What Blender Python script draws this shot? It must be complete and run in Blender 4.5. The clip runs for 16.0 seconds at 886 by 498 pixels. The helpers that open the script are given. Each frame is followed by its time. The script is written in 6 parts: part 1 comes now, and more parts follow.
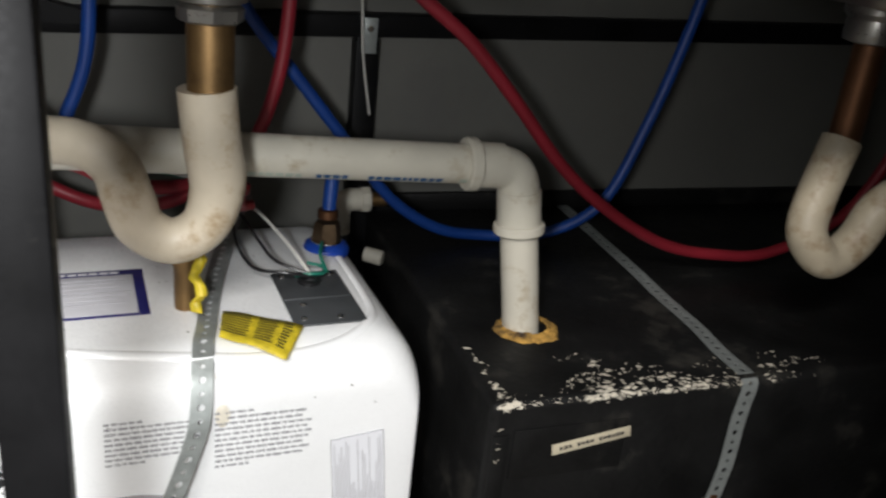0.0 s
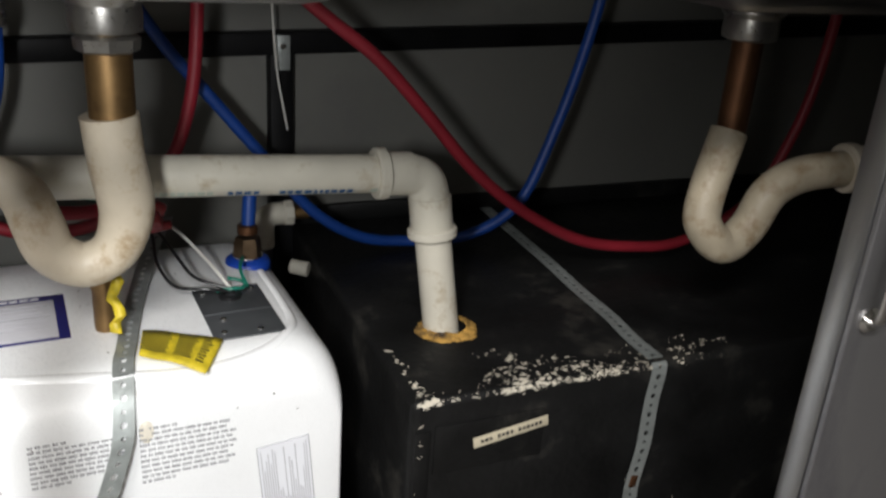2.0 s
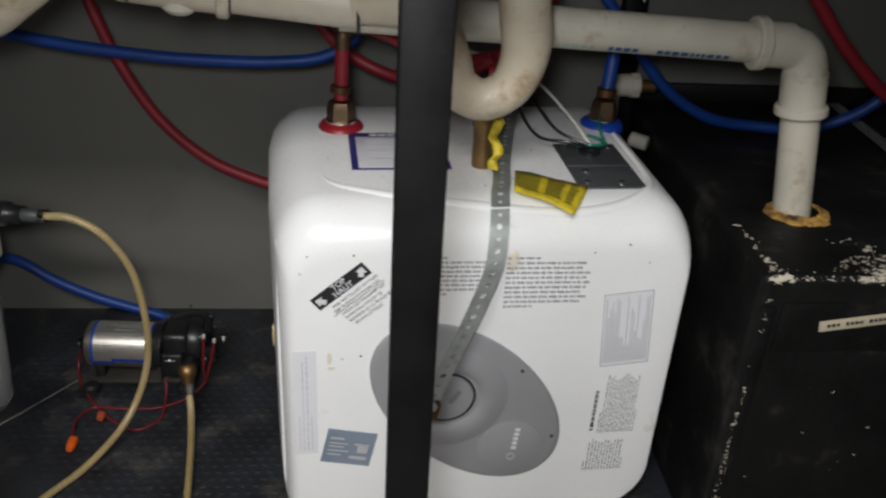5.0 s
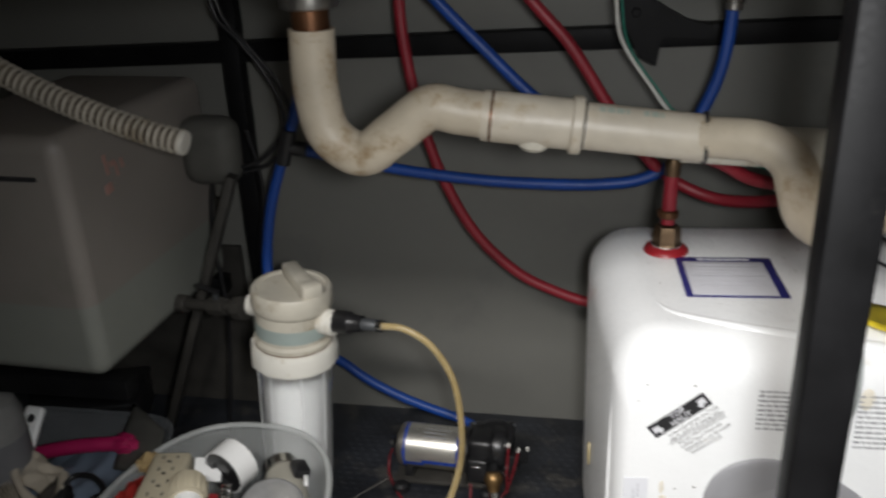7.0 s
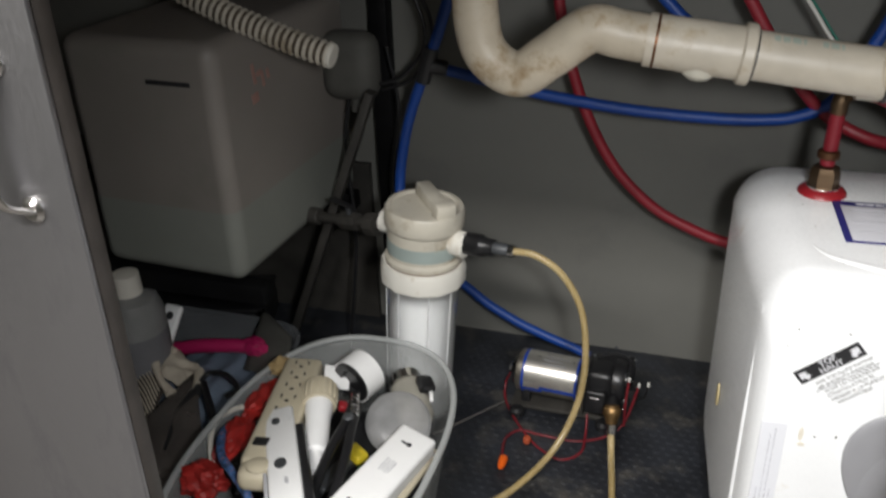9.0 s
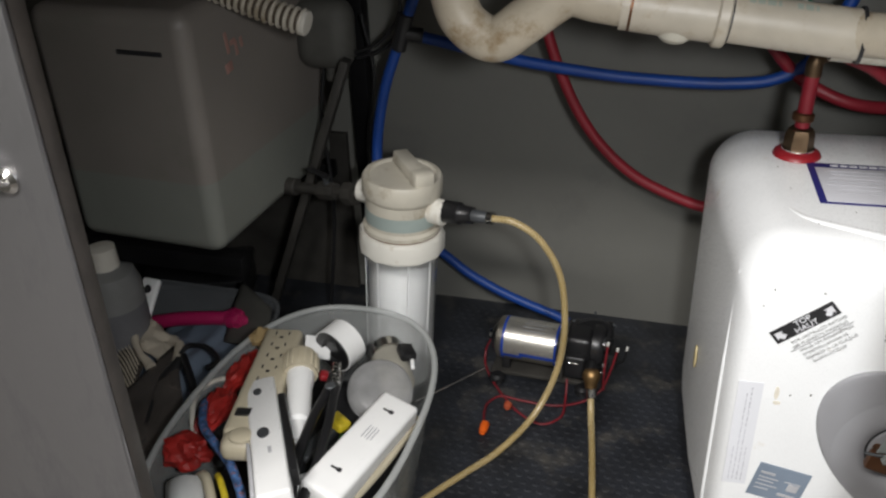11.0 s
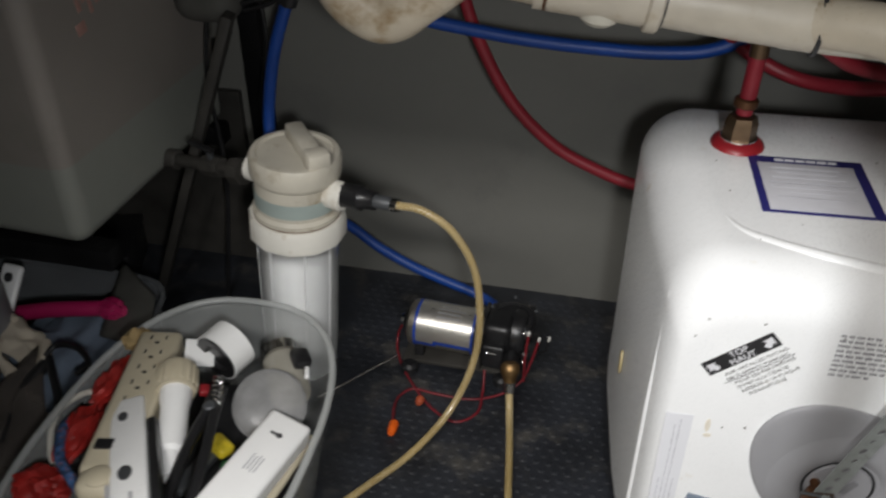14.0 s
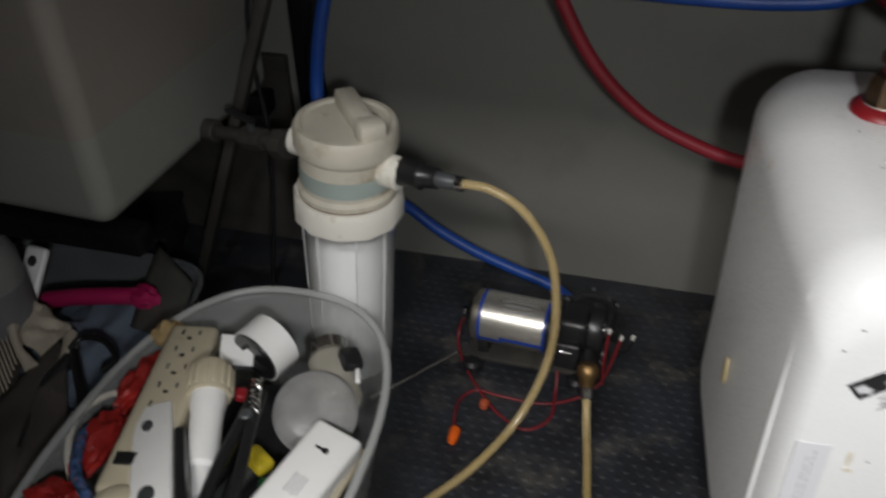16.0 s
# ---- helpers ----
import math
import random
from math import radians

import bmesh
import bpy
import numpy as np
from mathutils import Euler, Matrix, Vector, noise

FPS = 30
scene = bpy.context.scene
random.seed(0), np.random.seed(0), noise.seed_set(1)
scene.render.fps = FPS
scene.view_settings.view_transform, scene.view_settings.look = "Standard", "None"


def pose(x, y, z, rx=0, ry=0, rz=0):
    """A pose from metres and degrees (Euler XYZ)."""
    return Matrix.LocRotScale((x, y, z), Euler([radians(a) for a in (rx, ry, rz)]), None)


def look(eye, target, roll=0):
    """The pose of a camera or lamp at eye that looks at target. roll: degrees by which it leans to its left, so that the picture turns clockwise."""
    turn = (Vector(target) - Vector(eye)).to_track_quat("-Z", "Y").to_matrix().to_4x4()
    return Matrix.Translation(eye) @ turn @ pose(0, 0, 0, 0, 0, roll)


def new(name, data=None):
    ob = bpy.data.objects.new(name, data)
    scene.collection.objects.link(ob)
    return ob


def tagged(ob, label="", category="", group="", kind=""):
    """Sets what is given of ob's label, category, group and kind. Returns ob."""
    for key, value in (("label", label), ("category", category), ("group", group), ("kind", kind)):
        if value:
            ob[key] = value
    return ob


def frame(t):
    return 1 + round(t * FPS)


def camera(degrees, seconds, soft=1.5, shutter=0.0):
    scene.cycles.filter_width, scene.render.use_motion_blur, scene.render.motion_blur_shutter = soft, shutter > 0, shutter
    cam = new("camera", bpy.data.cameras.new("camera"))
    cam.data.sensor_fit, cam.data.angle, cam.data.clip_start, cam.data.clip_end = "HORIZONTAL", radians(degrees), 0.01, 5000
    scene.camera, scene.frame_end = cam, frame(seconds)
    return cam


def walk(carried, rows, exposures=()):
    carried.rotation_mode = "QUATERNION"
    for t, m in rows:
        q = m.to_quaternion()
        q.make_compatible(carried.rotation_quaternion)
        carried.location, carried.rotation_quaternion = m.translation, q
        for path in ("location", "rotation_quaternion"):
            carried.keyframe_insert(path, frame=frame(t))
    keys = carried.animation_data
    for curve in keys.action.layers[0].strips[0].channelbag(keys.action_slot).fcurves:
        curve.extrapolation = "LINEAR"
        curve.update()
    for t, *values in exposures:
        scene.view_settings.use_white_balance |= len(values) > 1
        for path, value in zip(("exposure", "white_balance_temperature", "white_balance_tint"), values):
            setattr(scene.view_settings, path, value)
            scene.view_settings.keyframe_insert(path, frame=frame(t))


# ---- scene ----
cam = camera(54.1, 16.0, soft=2.4, shutter=0.5)
PATH = [
    (0, (-0.043, 0.111, 0.893), (0.597, 1.782, 0.142), 6.3),
    (0.5, (-0.009, 0.084, 0.894), (0.672, 1.749, 0.167), 6.6),
    (1, (-0.024, 0.070, 0.944), (0.704, 1.778, 0.380), 5.6),
    (1.2, (-0.026, 0.068, 0.951), (0.705, 1.776, 0.394), 5.4),
    (1.5, (-0.029, 0.065, 0.934), (0.680, 1.755, 0.298), 4.6),
    (2, (-0.013, 0.064, 0.910), (0.722, 1.704, 0.180), 4.1),
    (2.5, (-0.032, 0.053, 0.882), (0.708, 1.660, 0.086), 4.4),
    (3, (-0.063, 0.050, 0.876), (0.548, 1.673, 0.005), 3.1),
    (3.5, (-0.096, 0.048, 0.865), (0.403, 1.687, -0.047), 2.8),
    (3.7, (-0.096, 0.039, 0.863), (0.317, 1.681, -0.084), 2.5),
    (5.8, (-0.176, 0.031, 0.871), (-0.197, 1.736, -0.055), 0.7),
    (6, (-0.187, 0.029, 0.884), (-0.304, 1.749, -0.007), -1.1),
    (6.5, (-0.215, 0.020, 0.900), (-0.422, 1.759, 0.062), -1.2),
    (7, (-0.243, 0.021, 0.907), (-0.588, 1.771, 0.143), -2.4),
    (7.5, (-0.277, 0.022, 0.918), (-0.758, 1.747, 0.172), -2.6),
    (8, (-0.300, 0.018, 0.925), (-0.850, 1.719, 0.173), -1.8),
    (8.5, (-0.302, 0.014, 0.915), (-0.889, 1.681, 0.114), -1.5),
    (9, (-0.297, 0.011, 0.899), (-0.836, 1.644, 0.001), -1.7),
    (9.5, (-0.288, 0.008, 0.892), (-0.796, 1.618, -0.063), -1.9),
    (9.7, (-0.287, 0.008, 0.892), (-0.787, 1.620, -0.061), -1.9),
    (11.8, (-0.303, 0.010, 0.897), (-0.763, 1.632, -0.066), -1.7),
    (12, (-0.300, 0.019, 0.894), (-0.729, 1.634, -0.089), -1.9),
    (12.5, (-0.306, 0.022, 0.895), (-0.739, 1.625, -0.107), -1.1),
    (13, (-0.307, 0.046, 0.916), (-0.752, 1.652, -0.076), -1.9),
    (13.5, (-0.340, 0.109, 0.926), (-0.719, 1.673, -0.156), -2.7),
    (14, (-0.295, 0.188, 0.906), (-0.626, 1.736, -0.215), 0.3),
    (14.5, (-0.223, 0.238, 0.892), (-0.675, 1.744, -0.243), -0.7),
    (15, (-0.202, 0.229, 0.878), (-0.706, 1.667, -0.322), -2.3),
    (15.5, (-0.242, 0.261, 0.855), (-0.681, 1.727, -0.338), -1.6),
    (16, (-0.342, 0.304, 0.829), (-0.779, 1.796, -0.332), -1.7),
]
walk(cam, [(t, look(eye, target, roll)) for t, eye, target, roll in PATH], [(0, 0.2), (1.0, 0.3), (1.5, 0.33), (2.0, 0.27), (2.5, 0.12), (3.0, -0.06), (3.5, -0.48), (6.5, -0.38), (7.0, 0.0), (7.5, 0.5), (8.0, 0.32), (8.5, 0.28), (9.5, 0.08), (12.5, 0.0), (14.0, -0.2), (14.5, -0.16), (15.0, -0.48), (15.5, -0.34), (16.0, -0.36)])

# ---- light: an unseen fixed spot standing in for the light carried at the camera, and the ceiling fixture over the aisle ----
world = bpy.data.worlds.new("world")
world.use_nodes = True
world.node_tree.nodes["Background"].inputs["Color"].default_value = (0.6, 0.65, 0.7, 1)
world.node_tree.nodes["Background"].inputs["Strength"].default_value = 0.02
scene.world = world
lamp = bpy.data.lights.new("ceiling_lamp", "AREA")
lamp.shape, lamp.size, lamp.size_y, lamp.energy, lamp.color = "RECTANGLE", 1.2, 0.22, 52.0, (1.0, 0.97, 0.94)
lamp_ob = new("ceiling_lamp", lamp)
lamp_ob.matrix_basis = pose(-0.7, -0.9, 2.04, 15)
torch = bpy.data.lights.new("camera_light_stand_in", "SPOT")
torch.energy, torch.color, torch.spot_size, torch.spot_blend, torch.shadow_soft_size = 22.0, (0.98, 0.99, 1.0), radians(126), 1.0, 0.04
torch_ob = new("camera_light_stand_in", torch)
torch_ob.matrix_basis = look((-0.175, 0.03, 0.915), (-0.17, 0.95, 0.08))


# ---- materials ----
def mat(name, col, rough=0.5, metal=0.0, vary=0.12, scale=18.0, bump=0.08, fine=260.0, dirt=None, coat=0.0, alpha=1.0, trans=0.0, stretch=(1, 1, 1), spec=0.5):
    """A procedural surface: base colour with broad and fine variation, bump, and stains (colour, amount, scale)."""
    m = bpy.data.materials.new(name)
    m.use_nodes = True
    n, l = m.node_tree.nodes, m.node_tree.links
    b = n["Principled BSDF"]
    tc, mp = n.new("ShaderNodeTexCoord"), n.new("ShaderNodeMapping")
    mp.inputs["Scale"].default_value = stretch
    l.new(tc.outputs["Object"], mp.inputs["Vector"])
    big, small = n.new("ShaderNodeTexNoise"), n.new("ShaderNodeTexNoise")
    big.inputs["Scale"].default_value, big.inputs["Detail"].default_value = scale, 5
    small.inputs["Scale"].default_value, small.inputs["Detail"].default_value = fine, 3
    for q in (big, small):
        l.new(mp.outputs["Vector"], q.inputs["Vector"])
    ramp = n.new("ShaderNodeMapRange")
    ramp.inputs["From Min"].default_value, ramp.inputs["From Max"].default_value = 0.3, 0.7
    l.new(big.outputs["Fac"], ramp.inputs["Value"])
    mix = n.new("ShaderNodeMix")
    mix.data_type = "RGBA"
    mix.inputs["A"].default_value = (*[c * (1 - vary) for c in col], 1)
    mix.inputs["B"].default_value = (*[min(1, c * (1 + vary)) for c in col], 1)
    l.new(ramp.outputs["Result"], mix.inputs["Factor"])
    out = mix.outputs["Result"]
    if dirt:
        dcol, amount, dscale = dirt
        dn, dr, dm = n.new("ShaderNodeTexNoise"), n.new("ShaderNodeMapRange"), n.new("ShaderNodeMix")
        dn.inputs["Scale"].default_value, dn.inputs["Detail"].default_value = dscale, 8
        dn.inputs["Roughness"].default_value = 0.68
        l.new(mp.outputs["Vector"], dn.inputs["Vector"])
        dr.inputs["From Min"].default_value, dr.inputs["From Max"].default_value = 0.68 - 0.3 * amount, 0.86 - 0.3 * amount
        l.new(dn.outputs["Fac"], dr.inputs["Value"])
        dm.data_type = "RGBA"
        dm.inputs["B"].default_value = (*dcol, 1)
        l.new(dr.outputs["Result"], dm.inputs["Factor"])
        l.new(out, dm.inputs["A"])
        out = dm.outputs["Result"]
    l.new(out, b.inputs["Base Color"])
    rr = n.new("ShaderNodeMapRange")
    rr.inputs["To Min"].default_value, rr.inputs["To Max"].default_value = max(0.02, rough - 0.1), min(1, rough + 0.12)
    l.new(small.outputs["Fac"], rr.inputs["Value"])
    l.new(rr.outputs["Result"], b.inputs["Roughness"])
    b.inputs["Metallic"].default_value = metal
    b.inputs["Specular IOR Level"].default_value = spec
    b.inputs["Coat Weight"].default_value = coat
    b.inputs["Transmission Weight"].default_value = trans
    b.inputs["Alpha"].default_value = alpha
    if bump:
        bp = n.new("ShaderNodeBump")
        bp.inputs["Strength"].default_value, bp.inputs["Distance"].default_value = bump, 0.002
        l.new(small.outputs["Fac"], bp.inputs["Height"])
        l.new(bp.outputs["Normal"], b.inputs["Normal"])
    return m


GRIME = ((0.22, 0.16, 0.09), 0.35, 9.0)
M_WALL = mat("painted_wall", (0.147, 0.146, 0.132), 0.62, vary=0.14, scale=2.2, bump=0.05, fine=90, dirt=((0.118, 0.116, 0.110), 0.42, 3.5))
M_MAT = mat("rubber_mat", (0.018, 0.020, 0.025), 0.46, vary=0.5, scale=12, bump=0.25, fine=120, dirt=((0.075, 0.070, 0.062), 0.50, 15), spec=0.55)
M_VINYL = mat("vinyl_floor", (0.15, 0.14, 0.13), 0.5, scale=10, dirt=GRIME)
M_BLACKSTEEL = mat("black_steel", (0.0055, 0.0055, 0.006), 0.5, vary=0.4, bump=0.03, dirt=((0.025, 0.024, 0.022), 0.15, 40), spec=0.13)
M_STEEL = mat("brushed_stainless", (0.44, 0.44, 0.445), 0.34, 1.0, vary=0.08, scale=6, bump=0.06, fine=420, stretch=(0.08, 1, 1))
M_DOOR = mat("stainless_door", (0.345, 0.343, 0.355), 0.36, 0.85, vary=0.10, scale=5, bump=0.05, fine=420, stretch=(1, 1, 0.35), dirt=((0.22, 0.22, 0.245), 0.45, 5))
M_CHROME = mat("chrome", (0.72, 0.71, 0.69), 0.16, 1.0, bump=0.0)
M_GALV = mat("galvanised_strap", (0.40, 0.43, 0.42), 0.45, 0.6, vary=0.2, scale=60, bump=0.1, dirt=((0.25, 0.26, 0.25), 0.4, 60))
M_BRASS = mat("brass", (0.25, 0.155, 0.068), 0.45, 0.9, vary=0.25, scale=30, dirt=((0.12, 0.06, 0.03), 0.4, 25))
M_COPPERY = mat("tarnished_brass", (0.15, 0.07, 0.035), 0.45, 0.8, vary=0.3, scale=30)
M_PVC = mat("aged_pvc", (0.55, 0.495, 0.405), 0.42, vary=0.13, scale=18, bump=0.12, fine=140, dirt=((0.40, 0.31, 0.19), 0.46, 24))
M_PVCT = mat("stained_pvc", (0.51, 0.445, 0.345), 0.45, vary=0.16, scale=16, bump=0.14, fine=140, dirt=((0.30, 0.205, 0.105), 0.58, 26))
M_PVCW = mat("white_pvc", (0.55, 0.52, 0.44), 0.40, vary=0.10, scale=16, bump=0.08, dirt=((0.38, 0.31, 0.21), 0.42, 30))
M_BLUE = mat("blue_pex", (0.006, 0.048, 0.25), 0.45, vary=0.15, bump=0.03)
M_RED = mat("red_pex", (0.24, 0.014, 0.025), 0.45, vary=0.15, bump=0.03)
M_ENAMEL = mat("white_enamel", (0.90, 0.91, 0.915), 0.28, vary=0.03, scale=8, bump=0.03, fine=600, dirt=((0.62, 0.54, 0.40), 0.13, 16))
M_GREY = mat("grey_plastic", (0.30, 0.30, 0.315), 0.42, vary=0.05, bump=0.08, fine=700)
M_GREYDK = mat("shaded_grey_plastic", (0.19, 0.19, 0.20), 0.42, vary=0.05, bump=0.05)
M_DKGREY = mat("dark_grey_metal", (0.075, 0.08, 0.085), 0.45, 0.3, vary=0.2, bump=0.1)
M_REDPL = mat("red_plastic", (0.26, 0.014, 0.02), 0.35, bump=0.02)
M_BLUEPL = mat("blue_plastic", (0.01, 0.05, 0.33), 0.3, bump=0.02)
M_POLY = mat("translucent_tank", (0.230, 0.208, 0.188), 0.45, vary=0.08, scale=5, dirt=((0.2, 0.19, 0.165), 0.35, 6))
M_FILTER = mat("white_plastic", (0.80, 0.78, 0.71), 0.36, vary=0.06, scale=14, dirt=((0.48, 0.40, 0.28), 0.38, 17))
M_FILTHEAD = mat("grimy_white_plastic", (0.58, 0.545, 0.46), 0.42, vary=0.10, scale=20, bump=0.08, dirt=((0.33, 0.27, 0.18), 0.48, 18))
M_SUMP = mat("bright_white_plastic", (0.84, 0.85, 0.85), 0.22, vary=0.04, scale=9, bump=0.03, stretch=(1, 1, 0.15), dirt=((0.6, 0.55, 0.45), 0.2, 14))
M_BLACKPL = mat("black_plastic", (0.014, 0.014, 0.015), 0.32, vary=0.2, bump=0.04)
M_WHITEPL = mat("white_gloss_plastic", (0.90, 0.90, 0.89), 0.3, vary=0.03, bump=0.02)
M_CREAM = mat("cream_plastic", (0.56, 0.50, 0.37), 0.4, vary=0.06, dirt=((0.4, 0.3, 0.17), 0.2, 30))
M_COUNTER = mat("white_laminate", (0.80, 0.78, 0.74), 0.4, vary=0.04, dirt=((0.6, 0.5, 0.3), 0.1, 12))
M_BOARD = mat("grey_board_edge", (0.26, 0.25, 0.235), 0.6, vary=0.15, scale=14, dirt=((0.14, 0.12, 0.10), 0.4, 20))
M_ALU = mat("anodised_trim", (0.70, 0.67, 0.60), 0.45, 0.35, vary=0.08, fine=500, stretch=(0.05, 1, 1))
M_CEIL = mat("white_ceiling", (0.75, 0.74, 0.72), 0.7, scale=3)
M_PURPLE = mat("violet_print", (0.022, 0.022, 0.15), 0.5, bump=0.0)
M_NOTICE = mat("grey_notice_paper", (0.62, 0.62, 0.66), 0.4, vary=0.06, scale=40, bump=0.0)
M_SHEET = mat("white_label_film", (0.80, 0.81, 0.85), 0.4, vary=0.02, bump=0.0)
M_PAPER = mat("label_paper", (0.72, 0.72, 0.75), 0.5, vary=0.03, bump=0.0)
M_INK = mat("black_ink", (0.02, 0.02, 0.022), 0.5, bump=0.0)
M_GREYINK = mat("grey_ink", (0.26, 0.26, 0.28), 0.6, bump=0.0)
M_PALEINK = mat("pale_ink", (0.48, 0.48, 0.50), 0.6, bump=0.0)
M_FAINT = mat("faint_ink", (0.54, 0.54, 0.58), 0.6, bump=0.0)
M_YELLOW = mat("yellow_tag", (0.62, 0.48, 0.025), 0.5, vary=0.3, scale=90, bump=0.15, fine=150)
M_FOAM = mat("sealing_foam", (0.44, 0.25, 0.055), 0.85, vary=0.5, scale=50, bump=0.9, fine=160, dirt=((0.035, 0.022, 0.014), 0.66, 42))
M_TANKBLACK = mat("black_coated_tank", (0.0075, 0.0075, 0.0075), 0.46, vary=0.5, scale=9, bump=0.5, fine=110, dirt=((0.046, 0.043, 0.037), 0.38, 9), spec=0.24)
M_CHIP = mat("bare_chips", (0.62, 0.57, 0.47), 0.7, vary=0.2, bump=0.3)
M_HOSE = mat("braided_clear_hose", (0.36, 0.265, 0.11), 0.22, vary=0.12, bump=0.15, fine=500, coat=0.6, spec=0.6)
M_CORR = mat("corrugated_hose", (0.66, 0.63, 0.56), 0.45, vary=0.08, dirt=((0.4, 0.34, 0.25), 0.2, 20))
M_MOTOR = mat("silver_motor", (0.78, 0.76, 0.70), 0.30, 0.9, vary=0.03, scale=25, bump=0.02, stretch=(0.3, 1, 1))
M_CAN = mat("tarnished_can", (0.42, 0.39, 0.33), 0.34, 0.9, vary=0.2, scale=40, bump=0.05, dirt=((0.22, 0.18, 0.13), 0.4, 40))
M_RUSTCAP = mat("red_brown_cap", (0.38, 0.075, 0.03), 0.4, bump=0.0)
M_ORANGE = mat("orange_cap", (0.75, 0.12, 0.01), 0.35, bump=0.0)


# ---- mesh helpers ----
def chain(ob):
    m = Matrix.Identity(4)
    while ob:
        m, ob = ob.matrix_basis @ m, ob.parent
    return m


def to_object(name, bm, material, sharp=38):
    bmesh.ops.recalc_face_normals(bm, faces=bm.faces)
    me = bpy.data.meshes.new(name)
    bm.to_mesh(me)
    bm.free()
    me.materials.append(material)
    me.polygons.foreach_set("use_smooth", [True] * len(me.polygons))
    me.set_sharp_from_angle(angle=radians(sharp))
    return new(name, me)


def part(name, bm, material, parent, label=""):
    """Links a bmesh, in world metres, as one mesh under a thing or a part."""
    bm.transform(chain(parent).inverted())
    ob = to_object(name, bm, material)
    ob.parent = parent
    return tagged(ob, label)


def solo(name, bm, material, label="", category="", group="", kind=""):
    """A thing that is one mesh, with its origin at its base."""
    cs = [v.co for v in bm.verts]
    base = Vector(((min(c.x for c in cs) + max(c.x for c in cs)) / 2, (min(c.y for c in cs) + max(c.y for c in cs)) / 2, min(c.z for c in cs)))
    bm.transform(Matrix.Translation(-base))
    ob = to_object(name, bm, material)
    ob.location = base
    return tagged(ob, label, category, group, kind)


def thing(name, at, label, category, group="", kind="", rz=0):
    ob = new(name)
    ob.matrix_basis = pose(*at, 0, 0, rz)
    ob.empty_display_size = 0.02
    return tagged(ob, label, category, group, kind)


def box(c, s, bev=0.002, rot=(0, 0, 0), seg=2, bm=None, m=None):
    """A box with rounded edges, centre c and size s, turned by rot degrees (and then carried by m)."""
    tmp = bmesh.new()
    bmesh.ops.create_cube(tmp, size=1, matrix=Matrix.Diagonal((*s, 1)))
    if bev:
        bmesh.ops.bevel(tmp, geom=tmp.edges[:], offset=min(bev, min(s) * 0.49), segments=seg, profile=0.5, affect="EDGES")
    tmp.transform((m or Matrix.Identity(4)) @ pose(*c, *rot))
    return join(bm, tmp)


def join(bm, tmp):
    if bm is None:
        return tmp
    me = bpy.data.meshes.new("tmp")
    tmp.to_mesh(me)
    tmp.free()
    bm.from_mesh(me)
    bpy.data.meshes.remove(me)
    return bm


def rings(bm, loops, closed_start=True, closed_end=True):
    """Skins a list of rings of points, each with the same count."""
    vs = [[bm.verts.new(p) for p in loop] for loop in loops]
    n = len(vs[0])
    for a, b in zip(vs, vs[1:]):
        for i in range(n):
            bm.faces.new((a[i], a[(i + 1) % n], b[(i + 1) % n], b[i]))
    if closed_start:
        bm.faces.new(vs[0][::-1])
    if closed_end:
        bm.faces.new(vs[-1])
    return bm


def lathe(prof, m, seg=28, bm=None, caps=True):
    """Turns a profile of (radius, height) round the z axis of m."""
    bm = bm or bmesh.new()
    loops = [[m @ Vector((r * math.cos(2 * math.pi * i / seg), r * math.sin(2 * math.pi * i / seg), z)) for i in range(seg)] for r, z in prof]
    return rings(bm, loops, caps, caps)


def axis(a, b):
    """The pose at a whose z axis points to b."""
    a, b = Vector(a), Vector(b)
    return Matrix.Translation(a) @ (b - a).to_track_quat("Z", "Y").to_matrix().to_4x4()


def rod(a, b, r, bm=None, seg=20, bev=0.0015):
    d = (Vector(b) - Vector(a)).length
    e = min(bev, r * 0.4, d * 0.4)
    return lathe([(r - e, 0), (r, e), (r, d - e), (r - e, d)], axis(a, b), seg, bm)


def smooth(pts, n=8):
    """A Catmull-Rom curve through the points."""
    p = [Vector(q) for q in pts]
    p = [2 * p[0] - p[1], *p, 2 * p[-1] - p[-2]]
    out = []
    for i in range(1, len(p) - 2):
        for k in range(n):
            t = k / n
            out.append(0.5 * (2 * p[i] + (p[i + 1] - p[i - 1]) * t + (2 * p[i - 1] - 5 * p[i] + 4 * p[i + 1] - p[i + 2]) * t * t + (3 * p[i] - p[i - 1] - 3 * p[i + 1] + p[i + 2]) * t ** 3))
    return out + [p[-2]]


def tube(path, r, seg=14, bm=None, swell=None):
    """A pipe along a path of points; swell(s) scales the radius by the length s along it."""
    bm = bm or bmesh.new()
    t0 = (path[1] - path[0]).normalized()
    u = t0.orthogonal().normalized()
    loops, s = [], 0.0
    for i, p in enumerate(path):
        t = (path[min(i + 1, len(path) - 1)] - path[max(i - 1, 0)]).normalized()
        u = (u - t * u.dot(t)).normalized()
        v = t.cross(u)
        if i:
            s += (p - path[i - 1]).length
        k = r * (swell(s) if swell else 1)
        loops.append([p + k * (math.cos(2 * math.pi * j / seg) * u + math.sin(2 * math.pi * j / seg) * v) for j in range(seg)])
    return rings(bm, loops)


def hose(name, pts, r, material, label, category="pipe", group="", n=8):
    return solo(name, tube(smooth(pts, n), r), material, label, category, group)


# ---- setting ----
def slab(name, c, s, material, label, bev=0.0):
    return tagged(to_object(name, box(c, s, bev), material), label, "", "", "structure")


